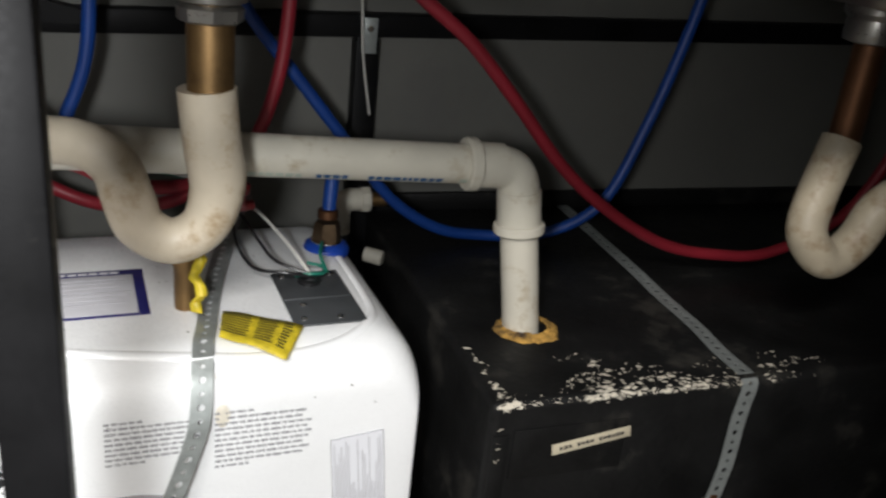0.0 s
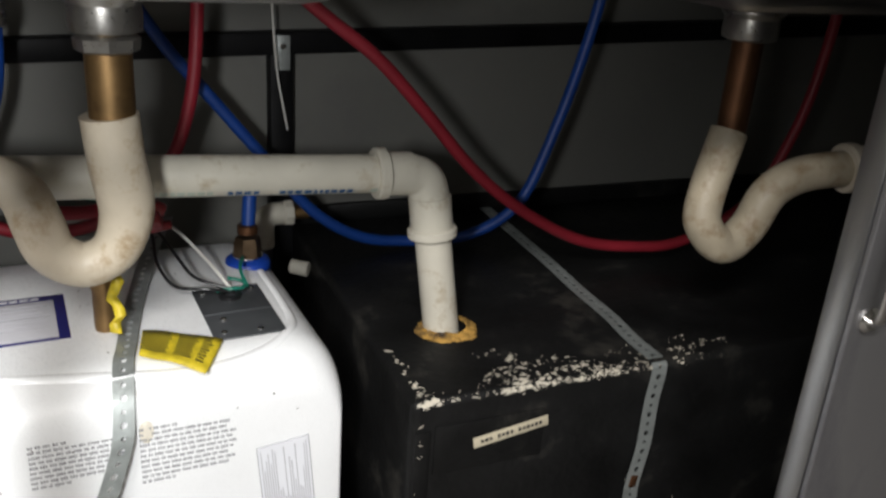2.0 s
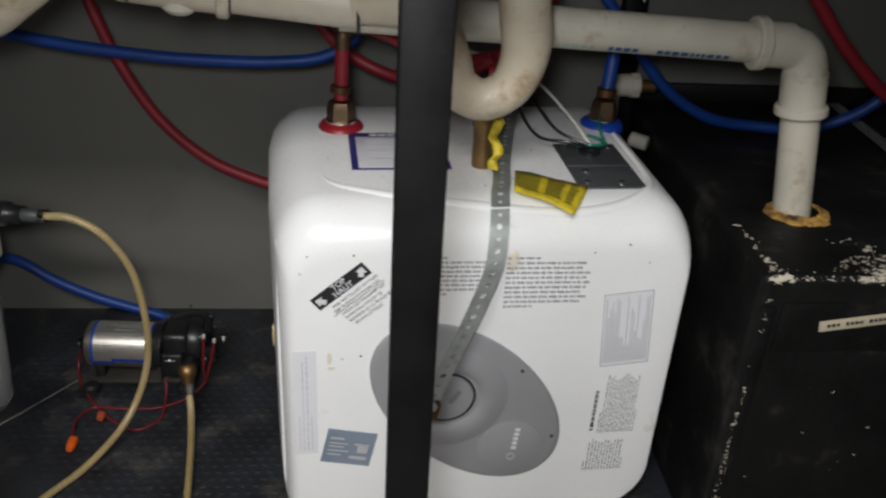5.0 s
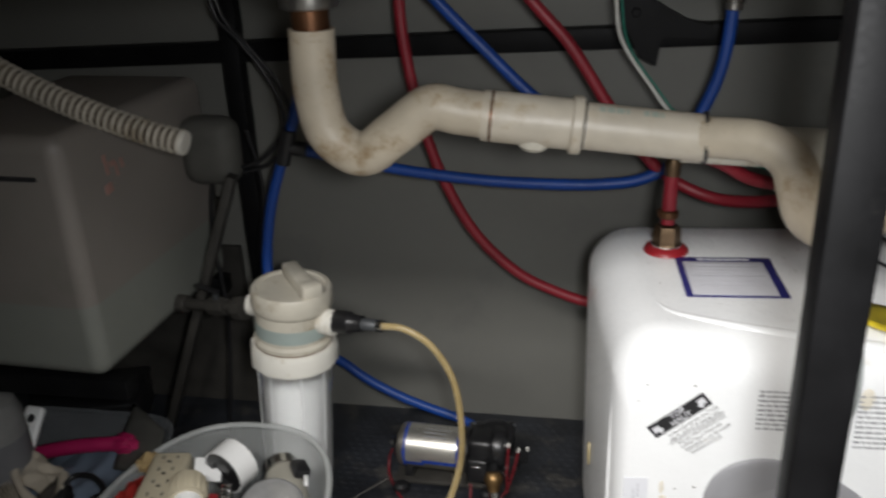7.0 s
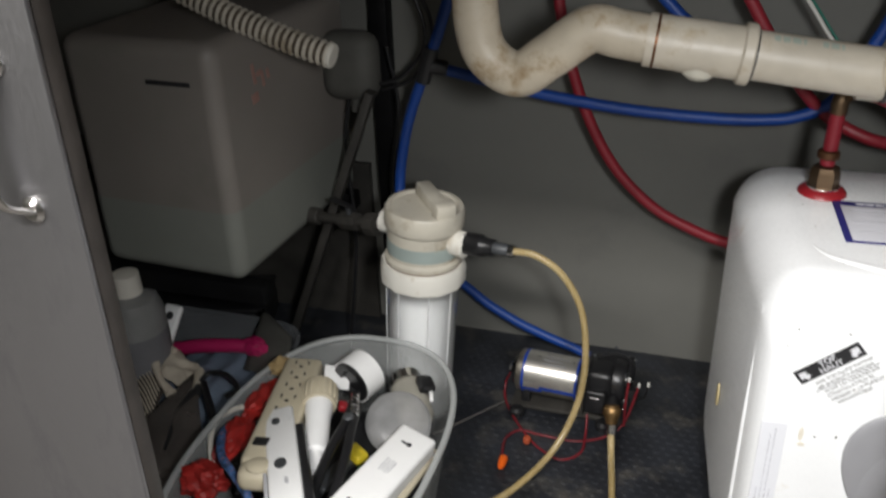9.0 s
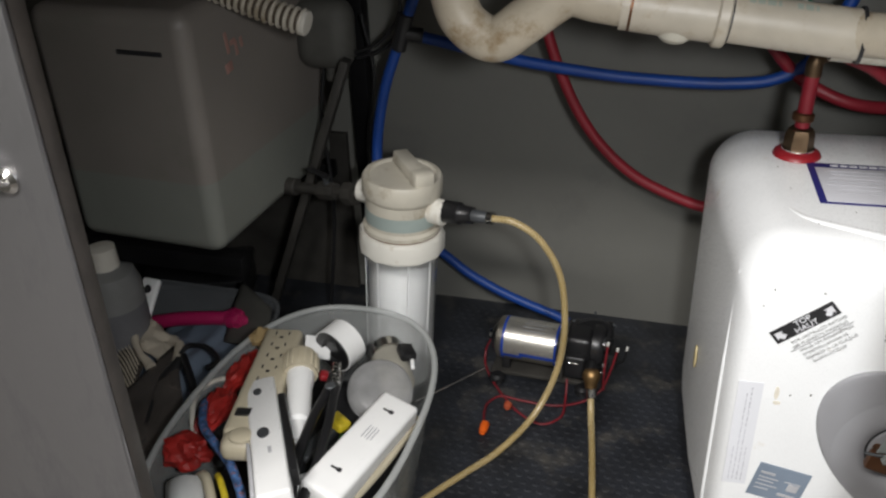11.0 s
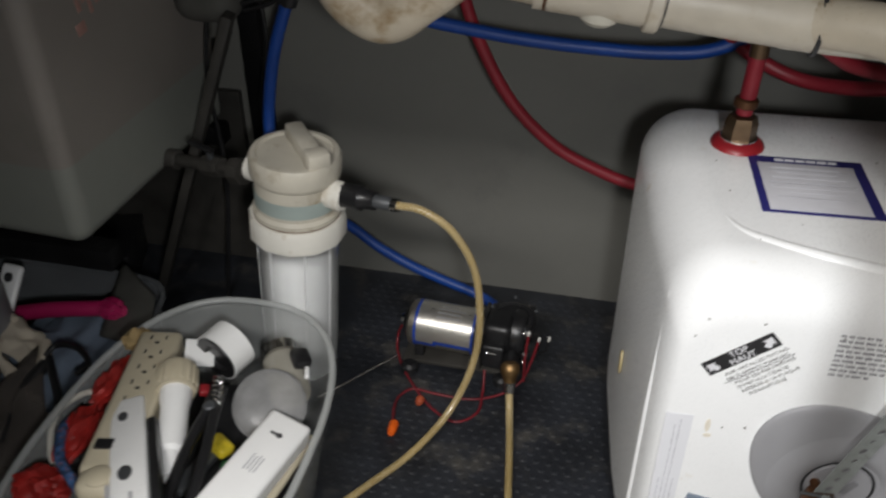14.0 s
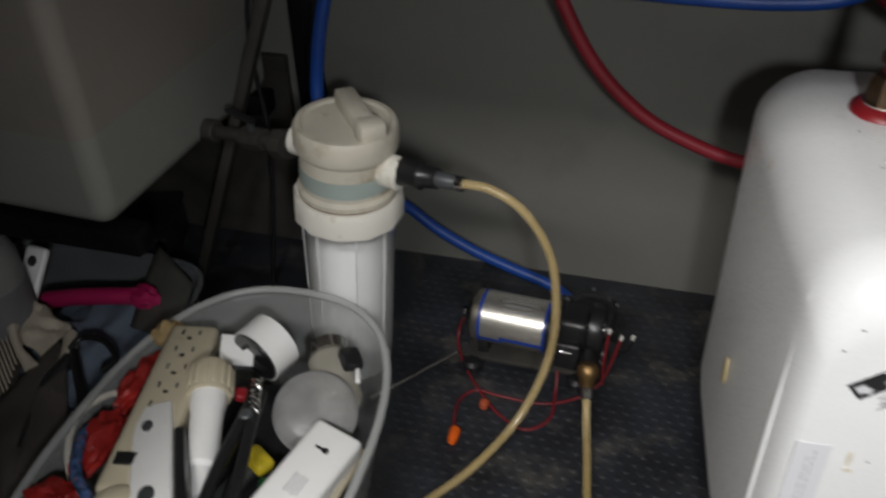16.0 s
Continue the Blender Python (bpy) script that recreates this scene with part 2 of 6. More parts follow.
slab("wall_back", (0, 1.402, 1.05), (3.6, 0.1, 2.2), M_WALL, "grey painted back wall behind the plumbing")
# Unseen side walls, far wall and ceiling, added to bounce fill light.
slab("wall_left", (-1.75, -0.15, 1.05), (0.1, 3.1, 2.2), M_WALL, "unseen grey side wall added to close the room for bounced light")
slab("wall_right", (1.75, -0.15, 1.05), (0.1, 3.1, 2.2), M_WALL, "unseen grey side wall added to close the room for bounced light")
slab("wall_front", (0, -1.75, 1.05), (3.6, 0.1, 2.2), M_WALL, "unseen wall on the far side of the aisle, added to bounce light")
slab("ceiling", (0, -0.15, 2.15), (3.6, 3.3, 0.1), M_CEIL, "unseen white ceiling over the aisle, added to bounce light")
slab("floor", (0, -0.15, -0.056), (3.6, 3.3, 0.1), M_VINYL, "worn pale vinyl floor in front of the mat")
slab("floor_mat", (-0.1, 1.09, -0.004), (3.0, 0.524, 0.008), M_MAT, "black rubber mat on the cabinet floor")

slab("floor_edge_trim", (0.50, 0.8195, -0.0035), (2.2, 0.0155, 0.005), M_BOARD, "dull grey strip along the mat's front edge")
slab("floor_nosing", (0.50, 0.8015, -0.0045), (2.2, 0.019, 0.005), M_COUNTER, "white painted nosing before the mat", 0.002)


def strap_band(path, width, side, pitch=0.0128, hole=0.0036):
    """A perforated metal band along a path; side is the direction across it."""
    lens = [0.0]
    for a, b in zip(path, path[1:]):
        lens.append(lens[-1] + (b - a).length)

    def at(s):
        s = min(max(s, 0), lens[-1])
        for k in range(len(path) - 1):
            if s <= lens[k + 1]:
                return path[k].lerp(path[k + 1], (s - lens[k]) / max(1e-9, lens[k + 1] - lens[k]))
        return path[-1]

    bm = bmesh.new()
    side = Vector(side).normalized()
    count = int(lens[-1] / pitch)
    key = {}

    def vert(s, w):
        k = (round(s * 1e5), round(w * 1e5))
        if k not in key:
            key[k] = bm.verts.new(at(s) + side * w)
        return key[k]

    for i in range(count):
        c = (i + 0.5) * pitch
        h = hole if i % 2 else hole * 0.72
        outer = [vert(c + u * pitch / 2, v * width / 2) for u, v in ((1, 0), (1, 1), (0, 1), (-1, 1), (-1, 0), (-1, -1), (0, -1), (1, -1))]
        inner = [bm.verts.new(at(c + h * math.cos(k * math.pi / 4)) + side * h * math.sin(k * math.pi / 4)) for k in range(8)]
        for k in range(8):
            bm.faces.new((outer[k], outer[(k + 1) % 8], inner[(k + 1) % 8], inner[k]))
    return bm


def flat(ob):
    ob.data.polygons.foreach_set("use_smooth", [False] * len(ob.data.polygons))
    return ob


def thick(ob, t):
    mod = ob.modifiers.new("sheet", "SOLIDIFY")
    mod.thickness, mod.offset = t, 0
    return ob


# ---- counter with three sink bowls ----
SINKS = (-0.55, -0.005, 0.66)
counter = thing("counter", (0, 0.9, 0.906), "white laminate counter with a screwed metal edge", "counter")
part("front_edge", box((0, 0.535, 0.915), (3.3, 0.07, 0.017), 0.003), M_COUNTER, counter, "white laminate front edge")
part("top_front", box((0, 0.56, 0.935), (3.3, 0.10, 0.018), 0.002), M_COUNTER, counter)
part("top_back", box((0, 1.246, 0.935), (3.3, 0.21, 0.018), 0.002), M_COUNTER, counter)
for xa, xb in ((-1.65, -0.745), (-0.355, -0.20), (0.19, 0.465), (0.855, 1.65)):
    part("top_strip", box(((xa + xb) / 2, 0.8755, 0.935), (xb - xa, 0.529, 0.018), 0.002), M_COUNTER, counter)
trim = part("edge_trim", box((0, 0.506, 0.935), (3.3, 0.006, 0.023), 0.002), M_ALU, counter, "ribbed aluminium edge trim")
for gz in (0.925, 0.930, 0.941, 0.945):
    part("rib", box((0, 0.5025, gz), (3.3, 0.002, 0.0016), 0.0005, seg=1), M_ALU, trim)
screw = lathe([(0.0, 0.0), (0.004, 0.0), (0.0036, 0.0014), (0.0018, 0.0022), (0.0, 0.0022)], Matrix.Identity(4), 14, caps=False)
screw_me = to_object("trim_screw", screw, M_CHROME)
for i in range(22):
    q = screw_me if i == 0 else new("trim_screw", screw_me.data)
    q.parent = trim
    q.matrix_basis = chain(trim).inverted() @ pose(-1.526 + 0.1415 * i, 0.5025, 0.9355, 90)

for sx in SINKS:
    sink = thing("sink_bowl", (sx, 0.875, 0.84), "stainless steel sink bowl hanging under the counter", "sink", "sink bowls")
    bm = box((sx, 0.875, 0.93), (0.39, 0.53, 0.188), 0.055, seg=6)
    bmesh.ops.bisect_plane(bm, geom=bm.verts[:] + bm.edges[:] + bm.faces[:], plane_co=(0, 0, 0.943), plane_no=(0, 0, 1), clear_outer=True)
    thick(part("bowl", bm, M_STEEL, sink), 0.0016)
    for ry in (0.604, 1.146):
        part("rim", box((sx, ry, 0.946), (0.43, 0.03, 0.003), 0.001), M_STEEL, sink)

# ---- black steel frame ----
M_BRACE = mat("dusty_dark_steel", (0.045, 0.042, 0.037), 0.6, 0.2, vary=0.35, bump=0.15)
def bar(name, a, b, w, h, material, label):
    a, b = Vector(a), Vector(b)
    tmp = box((0, 0, 0), (w, h, (b - a).length), 0.002)
    tmp.transform(Matrix.Translation((a + b) / 2) @ (b - a).to_track_quat("Z", "Y").to_matrix().to_4x4())
    return tagged(to_object(name, tmp, material), label, "frame", "", "structure")


bar("frame_post_front", (-0.098, 0.535, -0.006), (-0.098, 0.535, 0.905), 0.032, 0.032, M_BLACKSTEEL, "black square steel post under the counter front")
bar("frame_post_back", (0.273, 1.335, 0.0), (0.273, 1.335, 0.69), 0.034, 0.03, M_BLACKSTEEL, "black steel post against the back wall")
bar("frame_post_corner", (-0.825, 1.325, 0.0), (-0.825, 1.325, 0.905), 0.03, 0.03, M_BLACKSTEEL, "black steel post against the back wall")
bar("frame_rail_back", (-1.6, 1.334, 0.642), (1.6, 1.334, 0.737), 0.03, 0.032, M_BLACKSTEEL, "black steel rail along the back wall")
bar("frame_shelf_front", (-1.65, 0.965, 0.268), (-0.88, 0.965, 0.268), 0.03, 0.03, M_BLACKSTEEL, "black steel shelf bar under the white tank")
bar("frame_shelf_back", (-1.65, 1.30, 0.268), (-0.88, 1.30, 0.268), 0.03, 0.03, M_BLACKSTEEL, "black steel shelf bar under the white tank")
bar("frame_brace", (-0.800, 1.205, 0.500), (-0.99, 1.19, 0.0), 0.024, 0.014, M_BRACE, "thin grey steel brace leaning to the floor")
# Added sheet that darkens the back wall beneath the white tank.
slab("wall_dark_sheet", (-1.26, 1.346, 0.16), (0.78, 0.012, 0.32), M_BRACE, "dark sheet added to darken the wall below the white tank")


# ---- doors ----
# Left door's folded steel edge: its shade is put into a dark brown.
M_EDGE = mat("shaded_brown_door_edge", (0.060, 0.052, 0.047), 0.5, vary=0.3, bump=0.1)


def ribbon(path, w, h):
    """A flat bar with rounded edges along a path that bends in the y-z plane."""
    loops = []
    for i, p in enumerate(path):
        t = (path[min(i + 1, len(path) - 1)] - path[max(i - 1, 0)]).normalized()
        n = t.cross(Vector((1, 0, 0))).normalized()
        side = n.cross(t)
        loops.append([p + side * w * math.cos(k * math.pi / 8) + n * h * math.sin(k * math.pi / 8) for k in range(16)])
    return rings(bmesh.new(), loops)


def sliding_door(x0, x1, name, hx, latch):
    xc = (x0 + x1) / 2
    d = thing(name, (xc, 0.50, 0), "brushed stainless steel sliding door pushed aside", "door", kind="structure")
    part("panel", box((xc, 0.482, 0.4595), (x1 - x0, 0.006, 0.889), 0.002), M_DOOR, d)
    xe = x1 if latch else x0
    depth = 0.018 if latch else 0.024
    part("edge_return", box((xe + (-0.006 if latch else 0.006), 0.4855 + depth / 2, 0.4595), (0.012, depth, 0.887), 0.003), M_EDGE if latch else M_STEEL, d, "folded door edge painted dark brown for its shade" if latch else "bright folded door edge")
    # Unseen flange added to stop lamp light leaking over the door.
    part("light_stop", box((xc, 0.4905, 0.9053), (x1 - x0, 0.024, 0.0022), 0.0005, seg=1), M_DOOR, d)
    pull = part("pull_handle", ribbon(smooth([(hx, 0.478, 0.744), (hx - 0.003, 0.462, 0.742), (hx - 0.012, 0.452, 0.715), (hx - 0.014, 0.452, 0.685), (hx - 0.008, 0.458, 0.646), (hx + 0.001, 0.470, 0.635), (hx + 0.003, 0.478, 0.633)], 6), 0.0072, 0.0030), M_CHROME, d, "bent chrome pull handle")
    for hz in (0.744, 0.633):
        part("foot", lathe([(0.0105, 0.0), (0.0105, 0.003), (0.007, 0.006), (0.0, 0.006)], pose(hx + (0.003 if hz < 0.7 else 0), 0.4795, hz, 90), 16, caps=False), M_CHROME, pull)
    return d


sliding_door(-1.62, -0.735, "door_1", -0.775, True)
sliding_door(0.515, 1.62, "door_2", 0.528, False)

# ---- black waste tank ----
wtank = thing("waste_tank", (0.75, 1.07, 0), "black coated waste water tank with chipped edges", "tank")
part("body", box((0.955, 1.0665, 0.206), (1.33, 0.555, 0.412), 0.010, seg=3), M_TANKBLACK, wtank)
part("wall_flange", box((0.955, 1.344, 0.424), (1.33, 0.012, 0.03), 0.003), M_TANKBLACK, wtank)
part("corner_seam", box((0.303, 0.7875, 0.195), (0.018, 0.004, 0.36), 0.0015), M_TANKBLACK, wtank)
part("front_plate", box((0.385, 0.7878, 0.348), (0.135, 0.003, 0.062), 0.001), M_TANKBLACK, wtank)
rng = random.Random(4)
bm = bmesh.new()


def flake(p, nrm, r):
    u = (Vector((1, 0, 0)) + rng.uniform(-0.5, 0.5) * Vector(nrm).cross(Vector((1, 0, 0)))).normalized()
    v = Vector(nrm).cross(u)
    k = rng.randint(5, 7)
    a0 = rng.random() * 6.28
    sx, sy = r * rng.uniform(0.7, 3.0), r * rng.uniform(0.35, 0.9)
    low, top = [], []
    for i in range(k):
        a = a0 + 6.283 * i / k
        f = rng.uniform(0.6, 1.15)
        e = Vector(p) + u * math.cos(a) * sx * f + v * math.sin(a) * sy * f
        low.append(bm.verts.new(e))
        top.append(bm.verts.new(e + Vector(nrm) * 0.0005))
    bm.faces.new(top)
    for i in range(k):
        bm.faces.new((low[i], low[(i + 1) % k], top[(i + 1) % k], top[i]))


def on_edge(x, d):
    """A place d metres past the front fold of the tank's top: minus on the top, plus down the front."""
    if d < 0:
        return (x, 0.799 - d, 0.4121), (0, 0, 1)
    a = min(d / 0.010, 1.5708)
    n = (0, -math.sin(a), math.cos(a))
    return (x, 0.799 - 0.0101 * math.sin(a), 0.402 + 0.0101 * math.cos(a) - max(0, d - 0.0157)), n


for x0, x1, count, big in ((0.298, 0.322, 60, 1.6), (0.322, 0.40, 50, 0.8), (0.40, 0.46, 150, 1.6), (0.46, 0.56, 200, 1.15), (0.56, 0.61, 60, 1.0), (0.63, 0.70, 24, 0.9)):
    for i in range(count):
        d = rng.gauss(0.0095, 0.0018) if rng.random() < 0.72 else rng.gauss(0.002, 0.006)
        flake(*on_edge(rng.uniform(x0, x1), d), (0.0003 + 0.0017 * rng.random() ** 3) * big)
for i in range(40):
    cx = rng.uniform(0.40, 0.72) if i % 3 else rng.uniform(0.39, 0.46)
    cy = 0.803 + abs(rng.gauss(0, 0.020)) + 0.10 * max(0, cx - 0.58)
    for k in range(rng.randint(2, 9)):
        flake((cx + rng.gauss(0, 0.009), max(0.800, cy + rng.gauss(0, 0.004)), 0.4121), (0, 0, 1), 0.0004 + 0.0020 * rng.random() ** 3)
for i in range(30):
    flake((0.302 + abs(rng.gauss(0, 0.005)), 0.80 + abs(rng.gauss(0, 0.05)), 0.4121), (0, 0, 1), rng.uniform(0.0007, 0.0022))
for i in range(70):
    flake((0.297 + abs(rng.gauss(0, 0.003)), 0.7853, rng.choice((0.12, 0.16, 0.21, 0.26, 0.36)) + rng.gauss(0, 0.022)), (0, -1, 0), 0.0003 + 0.0014 * rng.random() ** 2)
for i in range(16):
    flake((rng.uniform(0.33, 0.72), 0.7886, rng.uniform(0.05, 0.31)), (0, -1, 0), rng.uniform(0.0004, 0.0010))
tagged(part("chipped_edge", bm, M_CHIP, wtank, "pale chips along the worn edge"), kind="stuff")
lm = pose(0.4105, 0.785, 0.357, 0, -8.5, 0)
lab = part("label_strip", box((0, 0, 0), (0.094, 0.0012, 0.0135), 0.0003, m=lm), M_CREAM, wtank, "cream label strip with faded lettering")
for i, (a, b) in enumerate([(-0.038 + 0.0052 * k, -0.0345 + 0.0052 * k) for k in range(15) if k not in (3, 8)]):
    part("lettering", box(((a + b) / 2, -0.0008, 0), (b - a, 0.0006, 0.0036 + 0.0008 * (i % 2)), 0, m=lm), M_INK, lab)
bm = bmesh.new()
loops = []
for k, (rr, zz) in enumerate(((1.0, 0.4115), (0.97, 0.4135), (0.90, 0.4150), (0.82, 0.4152), (0.74, 0.4158), (0.66, 0.4165), (0.60, 0.418), (0.55, 0.4175))):
    loop = []
    for i in range(72):
        a = 6.2832 * i / 72
        d = Vector((math.cos(a), math.sin(a), 0.3 * k))
        r = 0.037 * rr * (1 + (0.16 * noise.noise(d * 1.6) + 0.09 * noise.noise(d * 7)) * rr) + (0.004 if math.cos(a) > 0 else 0)
        loop.append((0.390 + 1.05 * r * d.x, 0.937 + 0.88 * r * d.y, zz + 0.0020 * noise.noise(Vector((d.x * r, d.y * r, 0)) * 240)))
    loops.append(loop)
rings(bm, loops, False, False)
part("sealing_foam", bm, M_FOAM, wtank, "rusty yellow sealing foam round the pipe")

st = thing("tank_strap", (0.60, 0.79, 0.0), "perforated galvanised strap over the black tank", "strap", "metal straps")
thick(flat(part("top_run", strap_band(smooth([(0.630, 1.335, 0.415), (0.622, 1.1, 0.4145), (0.615, 0.996, 0.4145), (0.612, 0.91, 0.4150), (0.606, 0.852, 0.4145), (0.605, 0.798, 0.4145), (0.605, 0.790, 0.412)], 10), 0.021, (1, 0, 0)), M_GALV, st)), 0.0012)
thick(flat(part("front_run", strap_band(smooth([(0.605, 0.7912, 0.4125), (0.604, 0.7855, 0.404), (0.599, 0.7840, 0.36), (0.5965, 0.7815, 0.30), (0.588, 0.7800, 0.243), (0.5935, 0.7830, 0.19), (0.593, 0.7835, 0.10), (0.590, 0.7835, 0.02)], 10), 0.021, (1, 0, 0)), M_GALV, st)), 0.0012)
part("rust_spot", box((0.5890, 0.7790, 0.252), (0.010, 0.0022, 0.016), 0.0008, (0, 8, 0)), M_COPPERY, st, "rusty spot on the strap")

# ---- water heater ----
HM = pose(-0.0105, 0.995, 0.0, 0, 0, 3.5)
heater = thing("water_heater", (-0.014, 0.995, 0.0), "white enamelled electric water heater standing on the mat", "water heater", rz=3.5)


def left_x(y):
    """Half width of the casing on its left side, which flares towards the back."""
    return 0.2262 + 0.09 * min(max(0.0, y + 0.138), 0.15)


def shell_loop(y, inset, hw=0.2325, z0=0.016, z1=0.469, rt=0.056):
    """A rounded outline in the heater's front plane, tighter at the top corners than below."""
    out = []
    right, left = hw - inset * 0.20, left_x(y) - inset * 0.46
    z0, z1, rt = z0 + inset * 0.6, z1 - inset, rt - inset * 0.2
    rr, rl = 0.085 - inset * 0.4, 0.060 - inset * 0.3
    for cx, cz, r, a0 in ((right - rt, z1 - rt, rt, 0), (-left + rt, z1 - rt, rt, 90), (-left + rl, z0 + rl, rl, 180), (right - rr, z0 + rr, rr, 270)):
        for k in range(11):
            a = radians(a0 + 9 * k)
            out.append(HM @ Vector((cx + r * math.cos(a), y, cz + r * math.sin(a))))
    return out


FRONT = [(-0.125 - 0.055 * math.cos(radians(p)), 0.05 * (1 - math.sin(radians(p)))) for p in range(0, 91, 9)]
bm = rings(bmesh.new(), [shell_loop(y, i) for y, i in FRONT + [(-0.045, 0.0), (0.10, 0.0), (0.14, 0.003), (0.165, 0.012), (0.178, 0.04)]])
casing = part("casing", bm, M_ENAMEL, heater)
edge = [HM @ Vector((-left_x(-0.148) + 0.0032, -0.148, 0.432 - 0.36 * i / 14)) for i in range(15)]
part("edge_bead", tube(edge, 0.0036, 10, swell=lambda d: max(0.05, min(1.0, d / 0.14, (0.361 - d) / 0.03))), M_ENAMEL, casing)
part("side_badge", lathe([(0.5, -0.001), (0.5, 0.0008), (0.42, 0.0016), (0.0, 0.0018)], HM @ pose(-left_x(-0.004), -0.004, 0.205, 0, -90) @ Matrix.Diagonal((0.034, 0.016, 1, 1)), 24, caps=False), mat("yellowed_badge", (0.56, 0.46, 0.25), 0.45, vary=0.2, scale=90), casing, "small oval yellowed badge on the casing's side")


def on_front(c, s, rot=0.0, bev=0.0002, lift=0.0):
    """A thin plate on the heater's front, centre (x, z), size (w, h), turned in its plane."""
    return box((c[0], -0.1803 - lift, c[1]), (s[0], 0.0007, s[1]), bev, (0, -rot, 0), 1, m=HM)


# soft moulded ridge round the front of the top
def top_z(x, y):
    """Height of the casing's top at a place of the heater."""
    c = min(1.0, max(0.0, (-0.125 - y) / 0.055))
    e = min(0.055, max(0.0, x - 0.1765, -x - left_x(y) + 0.056))
    return 0.469 - 0.05 * (1 - math.sqrt(1 - c * c)) - 0.056 + math.sqrt(0.056 ** 2 - e * e)


RIDGE = [(-0.178, -0.060), (-0.172, -0.088), (-0.155, -0.110), (-0.117, -0.127), (-0.074, -0.138), (-0.020, -0.147), (0.053, -0.156), (0.118, -0.155), (0.165, -0.140), (0.190, -0.108), (0.196, -0.05), (0.196, 0.04), (0.194, 0.10)]
ridge = smooth([(x, y, 0) for x, y in RIDGE], 6)
total = sum((q - p).length for p, q in zip(ridge, ridge[1:]))
bm = tube([Vector((p.x, p.y, top_z(p.x, p.y) - 0.0050)) for p in ridge], 0.0074, 16, swell=lambda d: 0.55 + 0.45 * min(1, d / 0.07, (total - d) / 0.05 + 0.001))
bm.transform(HM)
part("moulded_ridge", bm, M_ENAMEL, casing)
part("stand", box((0, 0.02, 0.018), (0.36, 0.28, 0.036), 0.004, m=HM), M_BLACKPL, heater, "black plastic stand")

ell = [Vector((0.1385 * math.cos(a), 0, 0.0835 * math.sin(a))) for a in [2 * math.pi * i / 72 for i in range(72)]]
tilt = Matrix.Rotation(radians(45), 4, "Y")
oval = part("oval_panel", rings(bmesh.new(), [[HM @ (Vector((-0.0115, -0.18 - d, 0.2222)) + tilt @ (s * p)) for p in ell] for s, d in ((1, -0.002), (1, 0.0018), (0.993, 0.0030), (0.978, 0.0040), (0.93, 0.0052))]), M_GREY, heater, "grey oval front panel")
DIAL = (-0.0385, 0.2375)
part("dial_ring", lathe([(0.0315, 0.0), (0.0340, 0.0), (0.0340, 0.0012), (0.0315, 0.0012), (0.0315, 0.0)], HM @ pose(DIAL[0], -0.1852, DIAL[1], 90), 44, caps=False), M_INK, oval, "dark groove round the dial")
dial = part("dial", lathe([(0.0312, 0.0), (0.0300, 0.0026), (0.020, 0.0036), (0.0, 0.0030)], HM @ pose(DIAL[0], -0.1853, DIAL[1], 90), 40, caps=False), M_GREY, oval)
# Raised plate whose darker grey paints the shade of a slot.
part("dial_pointer", box((DIAL[0] + 0.009, -0.1895, DIAL[1] + 0.003), (0.020, 0.003, 0.0065), 0.0028, (0, -58, 0), seg=3, m=HM), M_GREYDK, dial, "oval pointer slot, its shade painted in darker grey")
part("raised_ridge", lathe([(0.036, 0.0), (0.040, 0.0030), (0.046, 0.0046), (0.053, 0.0042), (0.062, 0.0020), (0.069, 0.0)], HM @ pose(DIAL[0] + 0.003, -0.1853, DIAL[1] - 0.002, 90), 56, caps=False), M_GREY, oval)
part("logo_disc", lathe([(0.0400, 0.0), (0.0400, 0.0016), (0.0385, 0.0022), (0.0, 0.0022)], HM @ pose(0.0425, -0.1850, 0.157, 90), 52, caps=False), M_GREY, oval)
for i in range(5):
    part("logo_mark", box((0.0465 + 0.0007 * i, -0.1876, 0.158 + 0.0068 * i), (0.0062, 0.0006, 0.0048), 0.0008, (0, -8, 0), m=HM), M_PAPER, oval, "plain pale mark")
part("logo_mark", lathe([(0.0052, 0), (0.0052, 0.0005), (0.0038, 0.0005), (0.0038, 0.0)], HM @ pose(0.0440, -0.1873, 0.1445, 90), 20, caps=False), M_PALEINK, oval, "plain round mark")
part("indicator", lathe([(0.0068, 0), (0.0064, 0.0018), (0.0, 0.0024)], HM @ pose(-0.0645, -0.1852, 0.2715, 90), 20, caps=False), mat("dark_red_lens", (0.06, 0.008, 0.02), 0.2, bump=0.0), oval, "dark red indicator lens")
for hx, hz in ((0.047, 0.270), (0.0925, 0.171), (-0.098, 0.228)):
    part("panel_screw", lathe([(0.0024, 0), (0.0022, 0.0008), (0.0, 0.0008)], HM @ pose(hx, -0.1848, hz, 90), 10, caps=False), M_INK, oval)

# printed labels on the front
A = 40
ca, sa = math.cos(radians(A)), math.sin(radians(A))


def slanted(u, v):
    return (-0.157 + u * ca + v * sa, 0.386 + u * sa - v * ca)


lab = part("position_label", on_front(slanted(0, 0.0), (0.070, 0.0170), A), M_INK, casing, "black printed position label")
